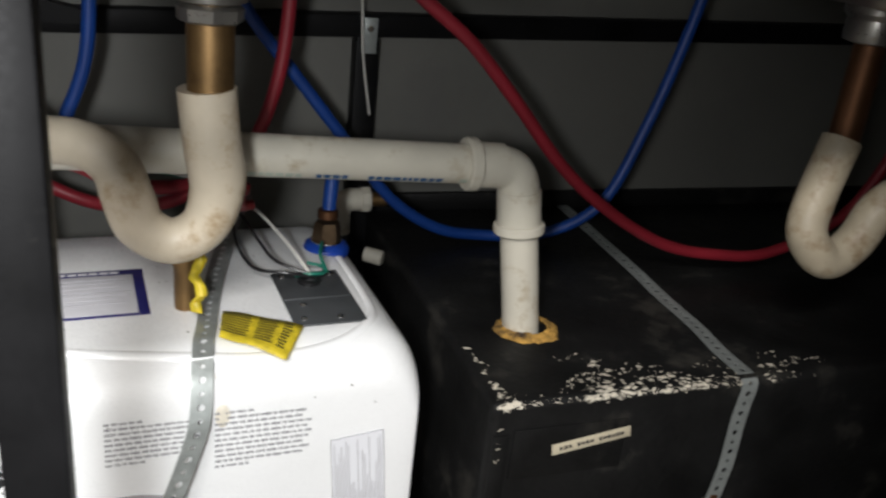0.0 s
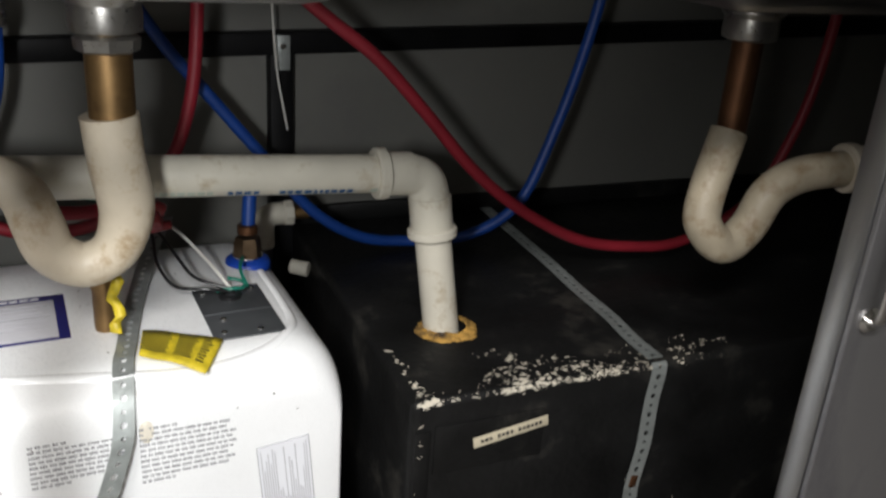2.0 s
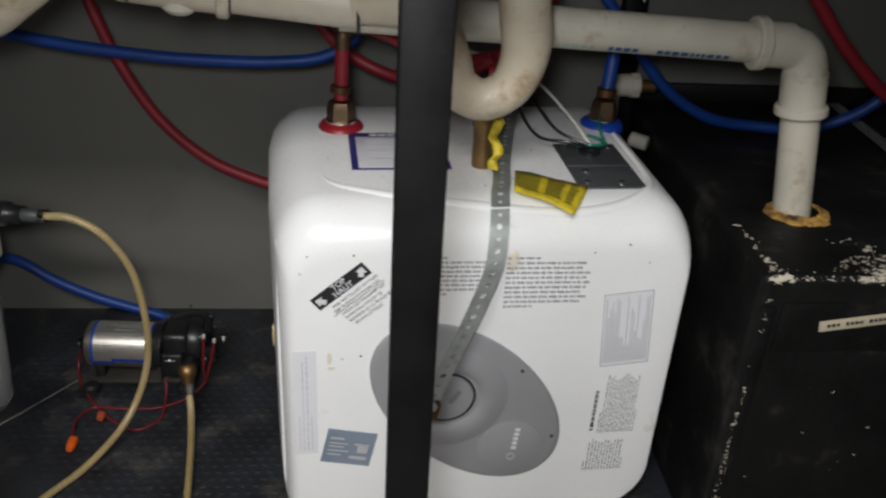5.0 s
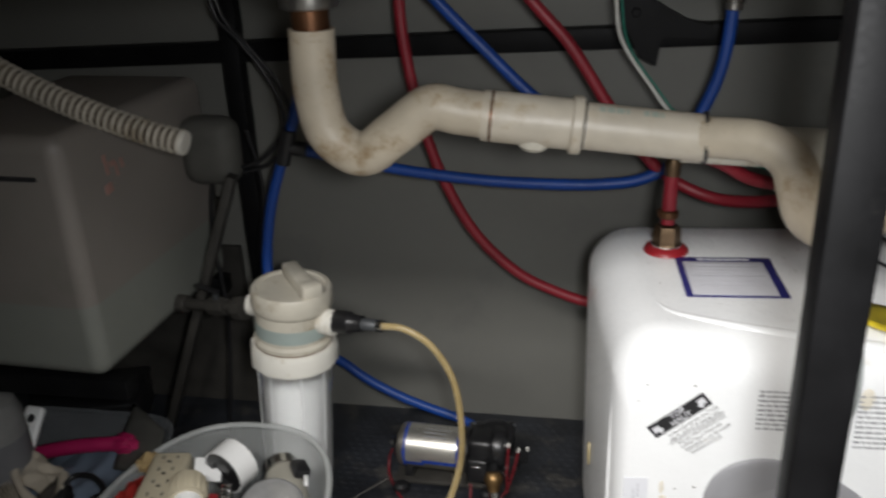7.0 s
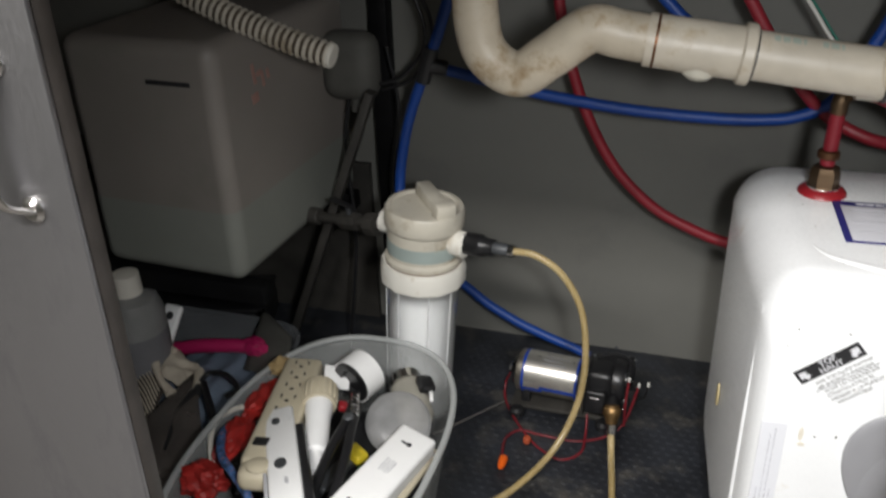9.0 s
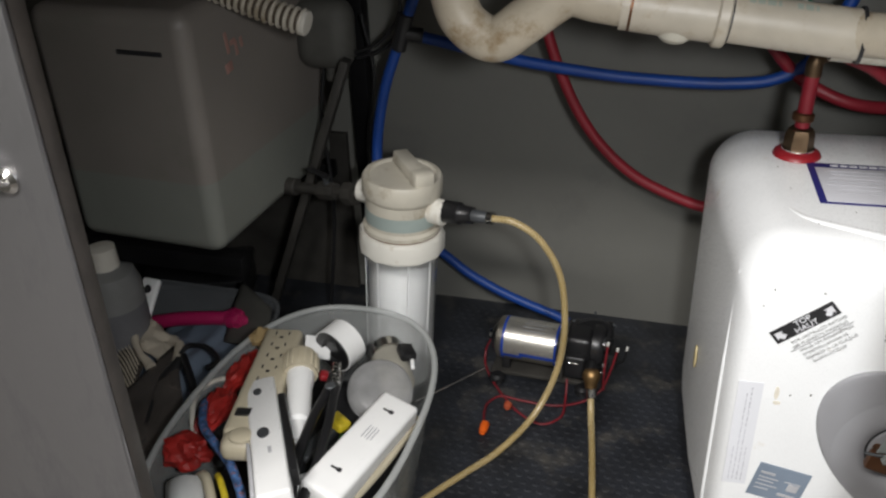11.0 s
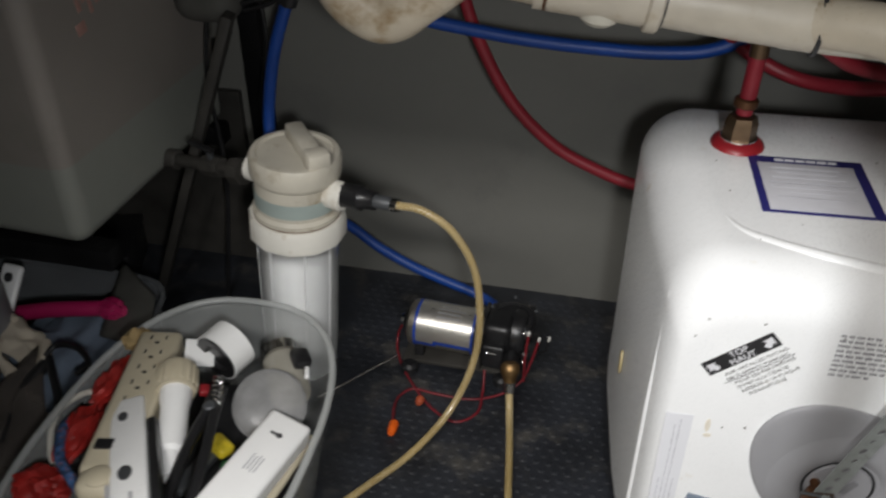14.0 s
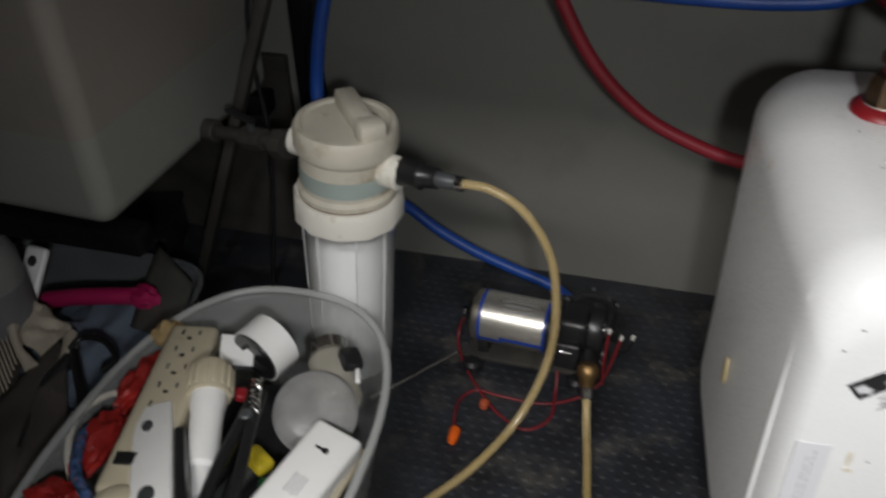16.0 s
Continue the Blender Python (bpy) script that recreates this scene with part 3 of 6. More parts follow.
for word, dv in (("TOP", -0.0012), ("HAUT", 0.0068)):
    cu = bpy.data.curves.new("lettering", "FONT")
    cu.body, cu.size, cu.align_x, cu.extrude, cu.offset = word, 0.0092, "CENTER", 0.0001, 0.00012
    tx = new("lettering", cu)
    cu.materials.append(M_PAPER)
    c = slanted(0.0, dv)
    tx.parent = lab
    tx.matrix_basis = chain(lab).inverted() @ HM @ Matrix.Translation((c[0], -0.1808, c[1])) @ Matrix.Rotation(radians(-A), 4, "Y") @ Matrix.Rotation(radians(90), 4, "X")
for su in (-1, 1):
    bm = bmesh.new()
    pts = [(0, 0.0062), (0.0062, -0.0005), (0.003, -0.0005), (0.003, -0.0062), (-0.003, -0.0062), (-0.003, -0.0005), (-0.0062, -0.0005)]
    cx, cz = slanted(0.0275 * su, 0)
    turn = radians(A - 42 * su)
    vs = [bm.verts.new(HM @ Vector((cx + px * math.cos(turn) - pz * math.sin(turn), -0.1809, cz + px * math.sin(turn) + pz * math.cos(turn)))) for px, pz in pts]
    bm.faces.new(vs)
    part("arrow", bm, M_PAPER, lab)
r2 = random.Random(8)
for i, (word, cu_) in enumerate((("FOR INSTALLED RATING", 0.003), ("SEE ELEMENTS MARKING", 0.001), ("POUR LES PARAMETRES", 0.004), ("D'INSTALLATION SE", -0.001), ("REFERER A LA PLAQUE", 0.003), ("SIGNALETIQUE", -0.003))):
    cu = bpy.data.curves.new("lettering", "FONT")
    cu.body, cu.size, cu.align_x, cu.extrude, cu.space_character = word, 0.0050, "CENTER", 0.0001, 1.10
    tx = new("lettering", cu)
    cu.materials.append(M_INK)
    c = slanted(cu_ + 0.004, 0.0158 + 0.0060 * i + (0.0012 if i > 1 else 0))
    tx.parent = lab
    tx.matrix_basis = chain(lab).inverted() @ HM @ Matrix.Translation((c[0], -0.1806, c[1])) @ Matrix.Rotation(radians(-A), 4, "Y") @ Matrix.Rotation(radians(90), 4, "X")
part("rule", on_front(slanted(0.005, 0.0236), (0.068, 0.0006), A), M_INK, lab)


def text_block(x0, x1, z0, z1, lines, ink, name, label, slope=0.0, vertical=False, fill=0.36):
    """Unreadable print as short bars, word by word, on one backing label."""
    first = None
    for i in range(lines):
        z = z0 + (z1 - z0) * (i + 0.5) / lines
        x = x0
        bm = bmesh.new()
        end = x1 - (x1 - x0) * (0.62 if lines > 2 and i in (0, lines - 1) else r2.uniform(0.0, 0.08))
        while x < end - 0.003:
            w = min(r2.uniform(0.0032, 0.0105), end - x)
            hh = abs(z1 - z0) / lines * fill
            k = max(1, round(w / 0.0021))
            for q in range(k):
                cx = x + w * (q + 0.5) / k
                lw, lh = w / k * r2.uniform(0.62, 0.82), hh * r2.uniform(0.8, 1.1)
                if vertical:
                    box((z, -0.1803, cx), (lh, 0.0007, lw), 0, m=HM, bm=bm)
                else:
                    box((cx, -0.1803, z + slope * (cx - x0)), (lw, 0.0007, lh), 0, m=HM, bm=bm)
            x += w + 0.0017
        ob = part("lettering", bm, ink, first or casing)
        if first is None:
            first = ob
            ob.name = name
            tagged(ob, label)


text_block(-0.080, 0.010, 0.421, 0.371, 9, M_GREYINK, "caution_text", "grey printed caution text", -0.02, fill=0.42)
text_block(0.0175, 0.1125, 0.4185, 0.352, 11, M_GREYINK, "caution_text", "grey printed caution text", -0.02, fill=0.42)
sheet = part("data_sheet", on_front((0.1635, 0.320), (0.056, 0.098), 5), M_SHEET, casing, "pale data sheet label")
for i in range(21):
    h = r2.uniform(0.022, 0.086) if i % 5 else 0.088
    dx, dz = -0.0245 + 0.00245 * i, -0.045 + h / 2
    part("lettering", on_front((0.1635 + 0.996 * dx - 0.087 * dz, 0.320 + 0.087 * dx + 0.996 * dz), (0.0011, h), 5, lift=0.0006), M_PALEINK, sheet)
for dx, dz, w, h in ((0, 0.049, 0.056, 0.0007), (0, -0.049, 0.056, 0.0007), (-0.028, 0, 0.0007, 0.098), (0.028, 0, 0.0007, 0.098)):
    part("border", on_front((0.1635 + 0.996 * dx - 0.087 * dz, 0.320 + 0.087 * dx + 0.996 * dz), (w, h), 5, lift=0.0006), M_GREYINK, sheet)
text_block(0.108, 0.158, 0.138, 0.190, 13, M_GREYINK, "rating_text", "grey printed rating text", vertical=True, fill=0.4)
text_block(0.172, 0.238, 0.1395, 0.1455, 1, M_INK, "rating_text", "bold printed line", vertical=True, fill=0.62)
text_block(0.168, 0.256, 0.149, 0.196, 14, M_GREYINK, "rating_text", "grey printed rating text", vertical=True, fill=0.4)
part("strip_label", on_front((-0.197, 0.2325), (0.026, 0.146), 0, lift=-0.0003), M_SHEET, casing, "narrow pale strip label")
text_block(0.165, 0.300, -0.206, -0.188, 4, M_FAINT, "rating_text", "faint printed rating text", vertical=True, fill=0.35)
sheet = part("rating_label", on_front((-0.1485, 0.1655), (0.058, 0.050), -12), mat("blue_grey_label", (0.22, 0.27, 0.34), 0.45, bump=0.0), casing, "blue-grey rating label")
for i, (dx, dz, w, h) in enumerate(((-0.016, 0.012, 0.016, 0.0030), (-0.013, 0.005, 0.022, 0.0016), (-0.015, 0.000, 0.018, 0.0016), (-0.012, -0.006, 0.024, 0.0016), (-0.016, -0.012, 0.016, 0.0016), (0.014, 0.006, 0.018, 0.0016), (0.016, -0.001, 0.012, 0.010), (0.013, -0.014, 0.020, 0.0040))):
    part("lettering", on_front((-0.1485 + 0.978 * dx + 0.208 * dz, 0.1655 - 0.208 * dx + 0.978 * dz), (w, h), -12, lift=0.0006), M_PALEINK, sheet)
M_STAIN = mat("tan_stain", (0.80, 0.75, 0.64), 0.4, vary=0.08, scale=120, bump=0.0)
for sx, sz, w, h in ((0.0246, 0.4120, 0.014, 0.026), (-0.1697, 0.294, 0.005, 0.018), (-0.168, 0.281, 0.008, 0.005)):
    part("glue_stain", lathe([(0.5, 0.0), (0.47, 0.0006), (0.0, 0.0007)], HM @ Matrix.Translation((sx, -0.1800, sz)) @ Matrix.Rotation(radians(90), 4, "X") @ Matrix.Diagonal((w, h, 1, 1)), 14, caps=False), M_STAIN, casing, "faint tan stain on the enamel")


# top fittings
def on_top(x, y, z=0.469):
    """World place to a pose on the heater's top."""
    return pose(x, y, z, 0, 0, 3.5)


nm_ = on_top(-0.094, 0.9735)
st_ = part("notice_label", box((0, 0, 0), (0.112, 0.109, 0.0008), 0.0002, m=nm_), M_PURPLE, heater, "violet framed notice label")
part("notice_paper", box((-0.0015, -0.0045, 0.0006), (0.093, 0.090, 0.0006), 0.0001, m=nm_), M_NOTICE, st_)
for dz_, w in ((0.026, 0.078), (0.0, 0.082), (-0.026, 0.070)):
    part("lettering", box((-0.001, dz_, 0.0011), (w, 0.0007, 0.0003), 0, m=nm_), M_GREYINK, st_)
for i in range(7):
    part("lettering", box((-0.003, 0.031 - 0.0095 * i, 0.0011), (r2.uniform(0.055, 0.080), 0.0009, 0.0003), 0, m=nm_), M_FAINT, st_)
for i in range(6):
    part("lettering", box((-0.026 + 0.0105 * i, 0.0475, 0.0007), (0.0085, 0.0040, 0.0004), 0, m=nm_), M_PAPER, st_)
pm = on_top(0.1355, 0.939, 0.470)
plate = part("junction_plate", box((0, 0, 0), (0.076, 0.124, 0.003), 0.001, m=pm), M_DKGREY, heater, "dark grey wiring cover plate")
part("plate_fold", box((0, -0.005, 0.002), (0.074, 0.003, 0.002), 0.0008, m=pm), M_DKGREY, plate)
part("knockout", lathe([(0.013, 0.0015), (0.013, 0.005), (0.008, 0.006), (0.008, 0.0015)], pm @ pose(0.0, 0.035, 0), 20, caps=False), M_BLACKPL, plate)
for u, v in ((-0.028, 0.05), (0.028, 0.05), (-0.02, -0.02), (0.012, -0.052), (-0.026, -0.05)):
    part("plate_screw", lathe([(0.0035, 0.0015), (0.0035, 0.003), (0.002, 0.004), (0.0, 0.004)], pm @ pose(u, v, 0), 10, caps=False), M_CHROME, plate)
M_GREENW = mat("green_wire", (0.01, 0.16, 0.11), 0.4, bump=0.0)
M_WHITEW = mat("white_wire", (0.62, 0.61, 0.57), 0.4, bump=0.0)
for nm, wm, pts in (("white_wire", M_WHITEW, [(0.135, 0.995, 0.478), (0.115, 1.03, 0.50), (0.085, 1.09, 0.52), (0.05, 1.13, 0.525), (0.02, 1.16, 0.53)]),
                    ("black_wire", M_BLACKPL, [(0.133, 0.985, 0.478), (0.105, 0.985, 0.484), (0.075, 1.005, 0.482), (0.062, 1.06, 0.49), (0.06, 1.12, 0.51), (0.03, 1.17, 0.53)]),
                    ("black_wire", M_BLACKPL, [(0.136, 0.99, 0.478), (0.10, 1.01, 0.487), (0.085, 1.05, 0.497), (0.07, 1.10, 0.51), (0.04, 1.16, 0.53)]),
                    ("green_wire", M_GREENW, [(0.12, 0.992, 0.476), (0.135, 0.985, 0.481), (0.15, 0.99, 0.479), (0.152, 1.01, 0.478), (0.136, 1.015, 0.481)]),
                    ("green_wire", M_GREENW, [(0.155, 0.995, 0.478), (0.152, 1.02, 0.488), (0.16, 1.05, 0.49), (0.165, 1.075, 0.478)])):
    part(nm, tube(smooth([(x, y - 0.011, z) for x, y, z in pts], 6), 0.0020, 8), wm, plate)
M_DULLNUT = mat("dull_nickel", (0.15, 0.100, 0.060), 0.42, 0.9, vary=0.2, scale=40, bump=0.1)
for nm, px, py, m1 in (("hot_flange", -0.162, 1.047, M_REDPL), ("cold_flange", 0.173, 1.076, M_BLUEPL)):
    fl = part(nm, lathe([(0.0, 0.462), (0.028, 0.462), (0.0285, 0.468), (0.026, 0.473), (0.020, 0.477), (0.012, 0.478), (0.0, 0.478)], pose(px, py, 0), 32, caps=False), m1, heater, ("red" if px < 0 else "blue") + " plastic collar")
    part("hex_nut", lathe([(0.0, 0.476), (0.0168, 0.476), (0.0175, 0.479), (0.0170, 0.494), (0.0145, 0.502), (0.0, 0.502)], pose(px, py, 0), 6, caps=False), M_DULLNUT, fl, "dull brown hexagon nut")
    part("washer", lathe([(0.0, 0.4765), (0.0192, 0.4765), (0.0192, 0.4785), (0.0, 0.4785)], pose(px, py, 0), 28, caps=False), M_CHROME, fl, "bright thin washer")
part("stub", rod((-0.162, 1.047, 0.503), (-0.160, 1.05, 0.575), 0.0085), M_RED, heater, "short red pipe")
part("crimp_ring", rod((-0.1625, 1.046, 0.512), (-0.162, 1.047, 0.522), 0.0125), M_COPPERY, heater)
part("brass_elbow", tube(smooth([(-0.160, 1.05, 0.566), (-0.159, 1.05, 0.583), (-0.148, 1.056, 0.590), (-0.130, 1.066, 0.588)], 6), 0.0095, 14), M_DULLNUT, heater)
part("stub", rod((0.174, 1.078, 0.503), (0.180, 1.09, 0.56), 0.0085), M_BLUE, heater, "short blue pipe")
part("crimp_ring", rod((0.1735, 1.077, 0.505), (0.174, 1.078, 0.517), 0.0125), M_COPPERY, heater)
rv = part("relief_valve", lathe([(0.0, 0.469), (0.0115, 0.469), (0.012, 0.473), (0.012, 0.515), (0.014, 0.518), (0.014, 0.535), (0.010, 0.54), (0.0, 0.54)], pose(0.0, 0.935, 0), 20, caps=False), M_BRASS, heater, "brass relief valve with a yellow tag")
bm = bmesh.new()
strip = [[bm.verts.new((0.010 + 0.004 * math.sin(1.7 * i) + 0.0055 * w, 0.921 - 0.003 * i + 0.004 * math.sin(2.3 * i + w), 0.536 - 0.008 * i)) for w in (-1, 0, 1)] for i in range(8)]
for a, b in zip(strip, strip[1:]):
    for i in range(2):
        bm.faces.new((a[i], a[i + 1], b[i + 1], b[i]))
thick(part("tag_strip", bm, M_YELLOW, rv, "crumpled yellow strip of the tag"), 0.0008)
TAG = [Vector(p) for p in ((0.0333, 0.9065, 0.4760), (0.1080, 0.8674, 0.4745), (0.0830, 0.8190, 0.4665), (0.0252, 0.8558, 0.4755))]


def tag_at(u, v, lift=0.0):
    """A place on the gently buckled tag: u along it, v across."""
    p = TAG[0].lerp(TAG[1], u).lerp(TAG[3].lerp(TAG[2], u), v)
    return p + Vector((0, 0, 0.0022 * math.sin(math.pi * u) + 0.0008 * math.sin(9 * u + 3 * v) + lift))


def tag_patch(u0, u1, v0, v1, nu, nv, lift):
    bm = bmesh.new()
    cols = [[bm.verts.new(tag_at(u0 + (u1 - u0) * i / nu, v0 + (v1 - v0) * k / nv, lift)) for k in range(nv + 1)] for i in range(nu + 1)]
    for a, b in zip(cols, cols[1:]):
        for k in range(nv):
            bm.faces.new((a[k], b[k], b[k + 1], a[k + 1]))
    bmesh.ops.recalc_face_normals(bm, faces=bm.faces)
    return bm


tag = thick(part("yellow_tag", tag_patch(0, 1, 0, 1, 12, 5, 0.0), M_YELLOW, rv, "yellow warning tag covered in small dark print"), 0.0008)
M_TAGINK = mat("tag_ink", (0.05, 0.045, 0.012), 0.6, bump=0.0)
for u0, u1 in ((0.0, 0.40), (0.47, 0.74), (0.79, 0.93)):
    for k in range(9):
        v = 0.06 + 0.083 * k
        part("lettering", tag_patch(u0 + 0.01 * (k % 2), u1 - 0.05 * r2.random(), v, v + 0.048, 5, 1, 0.0010), M_TAGINK, tag)

hs = thing("heater_strap", (0.01, 0.83, 0.47), "perforated galvanised strap over the water heater", "strap", "metal straps")
thick(flat(part("top_run", strap_band(smooth([(0.085, 1.17, 0.50), (0.066, 1.12, 0.488), (0.044, 1.04, 0.478), (0.024, 0.94, 0.4735), (0.016, 0.885, 0.4735), (0.011, 0.858, 0.4725), (0.009, 0.838, 0.4660), (0.0085, 0.8345, 0.4635)], 8), 0.020, (1, 0.08, 0.02)), M_GALV, hs)), 0.0012)
thick(flat(part("front_run", strap_band(smooth([(0.0085, 0.835, 0.4640), (0.007, 0.820, 0.4490), (0.005, 0.809, 0.427), (0.001, 0.802, 0.406), (-0.016, 0.794, 0.3585), (-0.037, 0.786, 0.309), (-0.053, 0.780, 0.269), (-0.059, 0.778, 0.251)], 8), 0.020, (1, 0.08, 0.02)), M_GALV, hs)), 0.0012)
bolt = thing("strap_bolt", (-0.062, 0.780, 0.240), "corroded brass bolt and bracket at the strap end", "bolt")
part("bracket", box((-0.061, 0.781, 0.243), (0.026, 0.012, 0.022), 0.003, (0, 12, 0)), M_COPPERY, bolt)
part("bolt_head", rod((-0.057, 0.776, 0.253), (-0.057, 0.769, 0.253), 0.006, seg=6), M_GALV, bolt)
part("pin", rod((-0.079, 0.776, 0.255), (-0.051, 0.774, 0.256), 0.0018), M_DKGREY, bolt)
part("stud", rod((-0.060, 0.786, 0.243), (-0.060, 0.812, 0.243), 0.005), M_COPPERY, bolt)


# ---- drains ----
def pvc(name, pts, r, material, parent, n=8, label=""):
    return part(name, tube(smooth(pts, n), r, 20), material, parent, label)


def ring_on(name, a, b, r, material, parent):
    return part(name, rod(a, b, r, seg=24, bev=0.002), material, parent)


M_DULL = mat("dull_chrome", (0.34, 0.33, 0.31), 0.3, 0.9, vary=0.2, scale=30, bump=0.05, dirt=((0.2, 0.16, 0.09), 0.4, 40))


def sink_drain(x, y, ztail, zsink, parent, metal, nut=True, r=0.0200):
    part("tailpiece", rod((x, y, ztail), (x, y, zsink - 0.05), r), metal, parent, "brass tailpiece")
    if nut:
        part("slip_nut", lathe([(0.024, zsink - 0.070), (0.027, zsink - 0.068), (0.028, zsink - 0.058), (0.024, zsink - 0.055)], pose(x, y, 0), 8), M_DULL, parent)
    part("strainer_nut", lathe([(0.024, zsink - 0.054), (0.030, zsink - 0.052), (0.031, zsink - 0.044), (0.030, zsink - 0.030), (0.035, zsink - 0.024), (0.035, zsink - 0.012), (0.045, zsink - 0.006), (0.045, zsink)], pose(x, y, 0), 28), M_DULL, parent, "dull chrome strainer nut")


d1 = thing("sink_trap", (0.014, 0.868, 0.585), "aged cream plastic trap under the middle sink drain", "pipe", "sink traps")
part("trap_bend", tube(smooth([(0.016, 0.868, 0.712), (0.020, 0.868, 0.665), (0.025, 0.868, 0.622), (0.013, 0.869, 0.585), (-0.0145, 0.870, 0.570), (-0.041, 0.872, 0.584), (-0.0515, 0.875, 0.612), (-0.062, 0.885, 0.638), (-0.090, 0.898, 0.653), (-0.142, 0.92, 0.651)], 8), 0.0255, 22, swell=lambda s: 1.0 - 0.17 * min(1, max(0, (s - 0.08) / 0.06)) + 0.06 * math.exp(-((s - 0.215) / 0.03) ** 2)), M_PVCT, d1)
sink_drain(0.019, 0.866, 0.70, 0.838, d1, M_BRASS)
d3 = thing("sink_trap", (-0.546, 0.9, 0.63), "aged cream plastic trap with brown spots under a sink drain", "pipe", "sink traps")
pvc("trap_bend", [(-0.546, 0.90, 0.768), (-0.547, 0.90, 0.703), (-0.536, 0.90, 0.655), (-0.501, 0.90, 0.633), (-0.466, 0.902, 0.655), (-0.426, 0.905, 0.683), (-0.395, 0.908, 0.679), (-0.362, 0.9125, 0.6735)], 0.0245, M_PVCT, d3)
sink_drain(-0.546, 0.90, 0.76, 0.842, d3, M_COPPERY, False)
d2 = thing("sink_trap", (0.69, 0.83, 0.55), "grimy cream plastic trap, base dimmed for weaker light, leaning under a sink drain", "pipe", "sink traps")
# Grimy PVC whose base is also darkened for the weaker light here.
pvc("trap_bend", [(0.684, 0.836, 0.68), (0.658, 0.824, 0.612), (0.652, 0.814, 0.576), (0.680, 0.806, 0.550), (0.712, 0.806, 0.570), (0.734, 0.805, 0.612), (0.772, 0.80, 0.634), (0.84, 0.79, 0.642)], 0.0218, mat("grimy_dimmed_pvc", (0.40, 0.345, 0.255), 0.5, vary=0.2, scale=20, bump=0.14, fine=140, dirt=((0.22, 0.15, 0.08), 0.58, 30)), d2)
ring_on("hub", (0.826, 0.792, 0.641), (0.842, 0.790, 0.642), 0.030, M_PVC, d2)
part("outlet", rod((0.84, 0.79, 0.642), (0.93, 0.80, 0.645), 0.024), M_PVC, d2)
sink_drain(0.688, 0.838, 0.675, 0.838, d2, M_COPPERY, False, 0.0172)

drain = thing("drain_pipe", (0.0, 0.94, 0.6), "long white plastic drain pipe running into the black tank", "pipe")
RUN0, RUN1 = Vector((-0.37, 0.912, 0.674)), Vector((-0.14, 0.925, 0.648))
part("tee", tube([RUN0, RUN0.lerp(RUN1, 0.44)], 0.0272, 20), M_PVC, drain)
ring_on("tee_lip", RUN0.lerp(RUN1, 0.40), RUN0.lerp(RUN1, 0.455), 0.031, M_PVC, drain)
part("tee_cap", lathe([(0.0, -0.002), (0.012, -0.002), (0.0175, 0.003), (0.0185, 0.010), (0.0185, 0.024), (0.0, 0.024)], pose(-0.317, 0.914, 0.6395, 4, 6, 0), 24, caps=False), M_PVCW, drain)
part("joint_line", tube([RUN0.lerp(RUN1, 0.036), RUN0.lerp(RUN1, 0.048)], 0.0275, 20), M_COPPERY, drain)
part("run_left", tube([RUN0.lerp(RUN1, 0.44), RUN1], 0.0250, 20), M_PVC, drain)
part("joint_line", tube([RUN0.lerp(RUN1, 0.452), RUN0.lerp(RUN1, 0.464)], 0.0256, 20), M_INK, drain)
part("joint_line", tube([RUN1 - Vector((0.002, 0, 0)), RUN1 + Vector((0.0015, 0, 0))], 0.0278, 24), M_INK, drain)
R2, R3 = Vector((-0.16, 0.955, 0.635)), Vector((0.305, 0.962, 0.612))
part("run_right", tube([R2, R3], 0.0222, 20), M_PVCW, drain)
part("hub", tube([R3 - Vector((0.006, 0, 0)), R3 + Vector((0.036, 0, -0.002))], 0.0255, 22), M_PVCW, drain)
ring_on("hub_lip", R3 - Vector((0.008, 0, 0)), R3 + Vector((0.006, 0, 0)), 0.030, M_PVCW, drain)
part("elbow", tube(smooth([(0.335, 0.962, 0.610), (0.353, 0.962, 0.605), (0.3625, 0.960, 0.594), (0.366, 0.957, 0.576)], 8), 0.0240, 22), M_PVCW, drain)
part("drop_hub", tube([Vector((0.3655, 0.9575, 0.582)), Vector((0.370, 0.954, 0.538))], 0.0256, 22), M_PVCW, drain)
ring_on("hub_lip", (0.3695, 0.9545, 0.544), (0.3705, 0.9535, 0.532), 0.030, M_PVCW, drain)
part("drop", tube([Vector((0.370, 0.954, 0.54)), Vector((0.386, 0.941, 0.405))], 0.0222, 22), M_PVCW, drain)


def print_marks(a, b, r, spans, ang, parent, material):
    """Bars of faded print that follow a pipe's curve; ang turns them round it."""
    m = axis(a, b)
    d = (Vector(b) - Vector(a)).length
    for s0, s1 in spans:
        bm = bmesh.new()
        x = s0
        while x < s1:
            e = min(x + r2.uniform(0.004, 0.010), s1)
            loops = [[bm.verts.new(m @ Vector(((r + 0.0004) * math.cos(radians(ang + k)), (r + 0.0004) * math.sin(radians(ang + k)), z * d))) for k in (-9, -3, 3, 9)] for z in (x / d, e / d)]
            for i in range(3):
                bm.faces.new((loops[0][i], loops[0][i + 1], loops[1][i + 1], loops[1][i]))
            x = e + 0.0022
        part("print", bm, material, parent, "faded blue print on the pipe")


M_PRINT = mat("blue_print", (0.02, 0.09, 0.22), 0.5, bump=0.0)
M_PRINTG = mat("green_print", (0.40, 0.45, 0.39), 0.5, bump=0.0)
mm = axis(R2, R3)
down = mm.inverted().to_3x3() @ Vector((0, -0.75, -0.66))
ang0 = math.degrees(math.atan2(down.y, down.x))
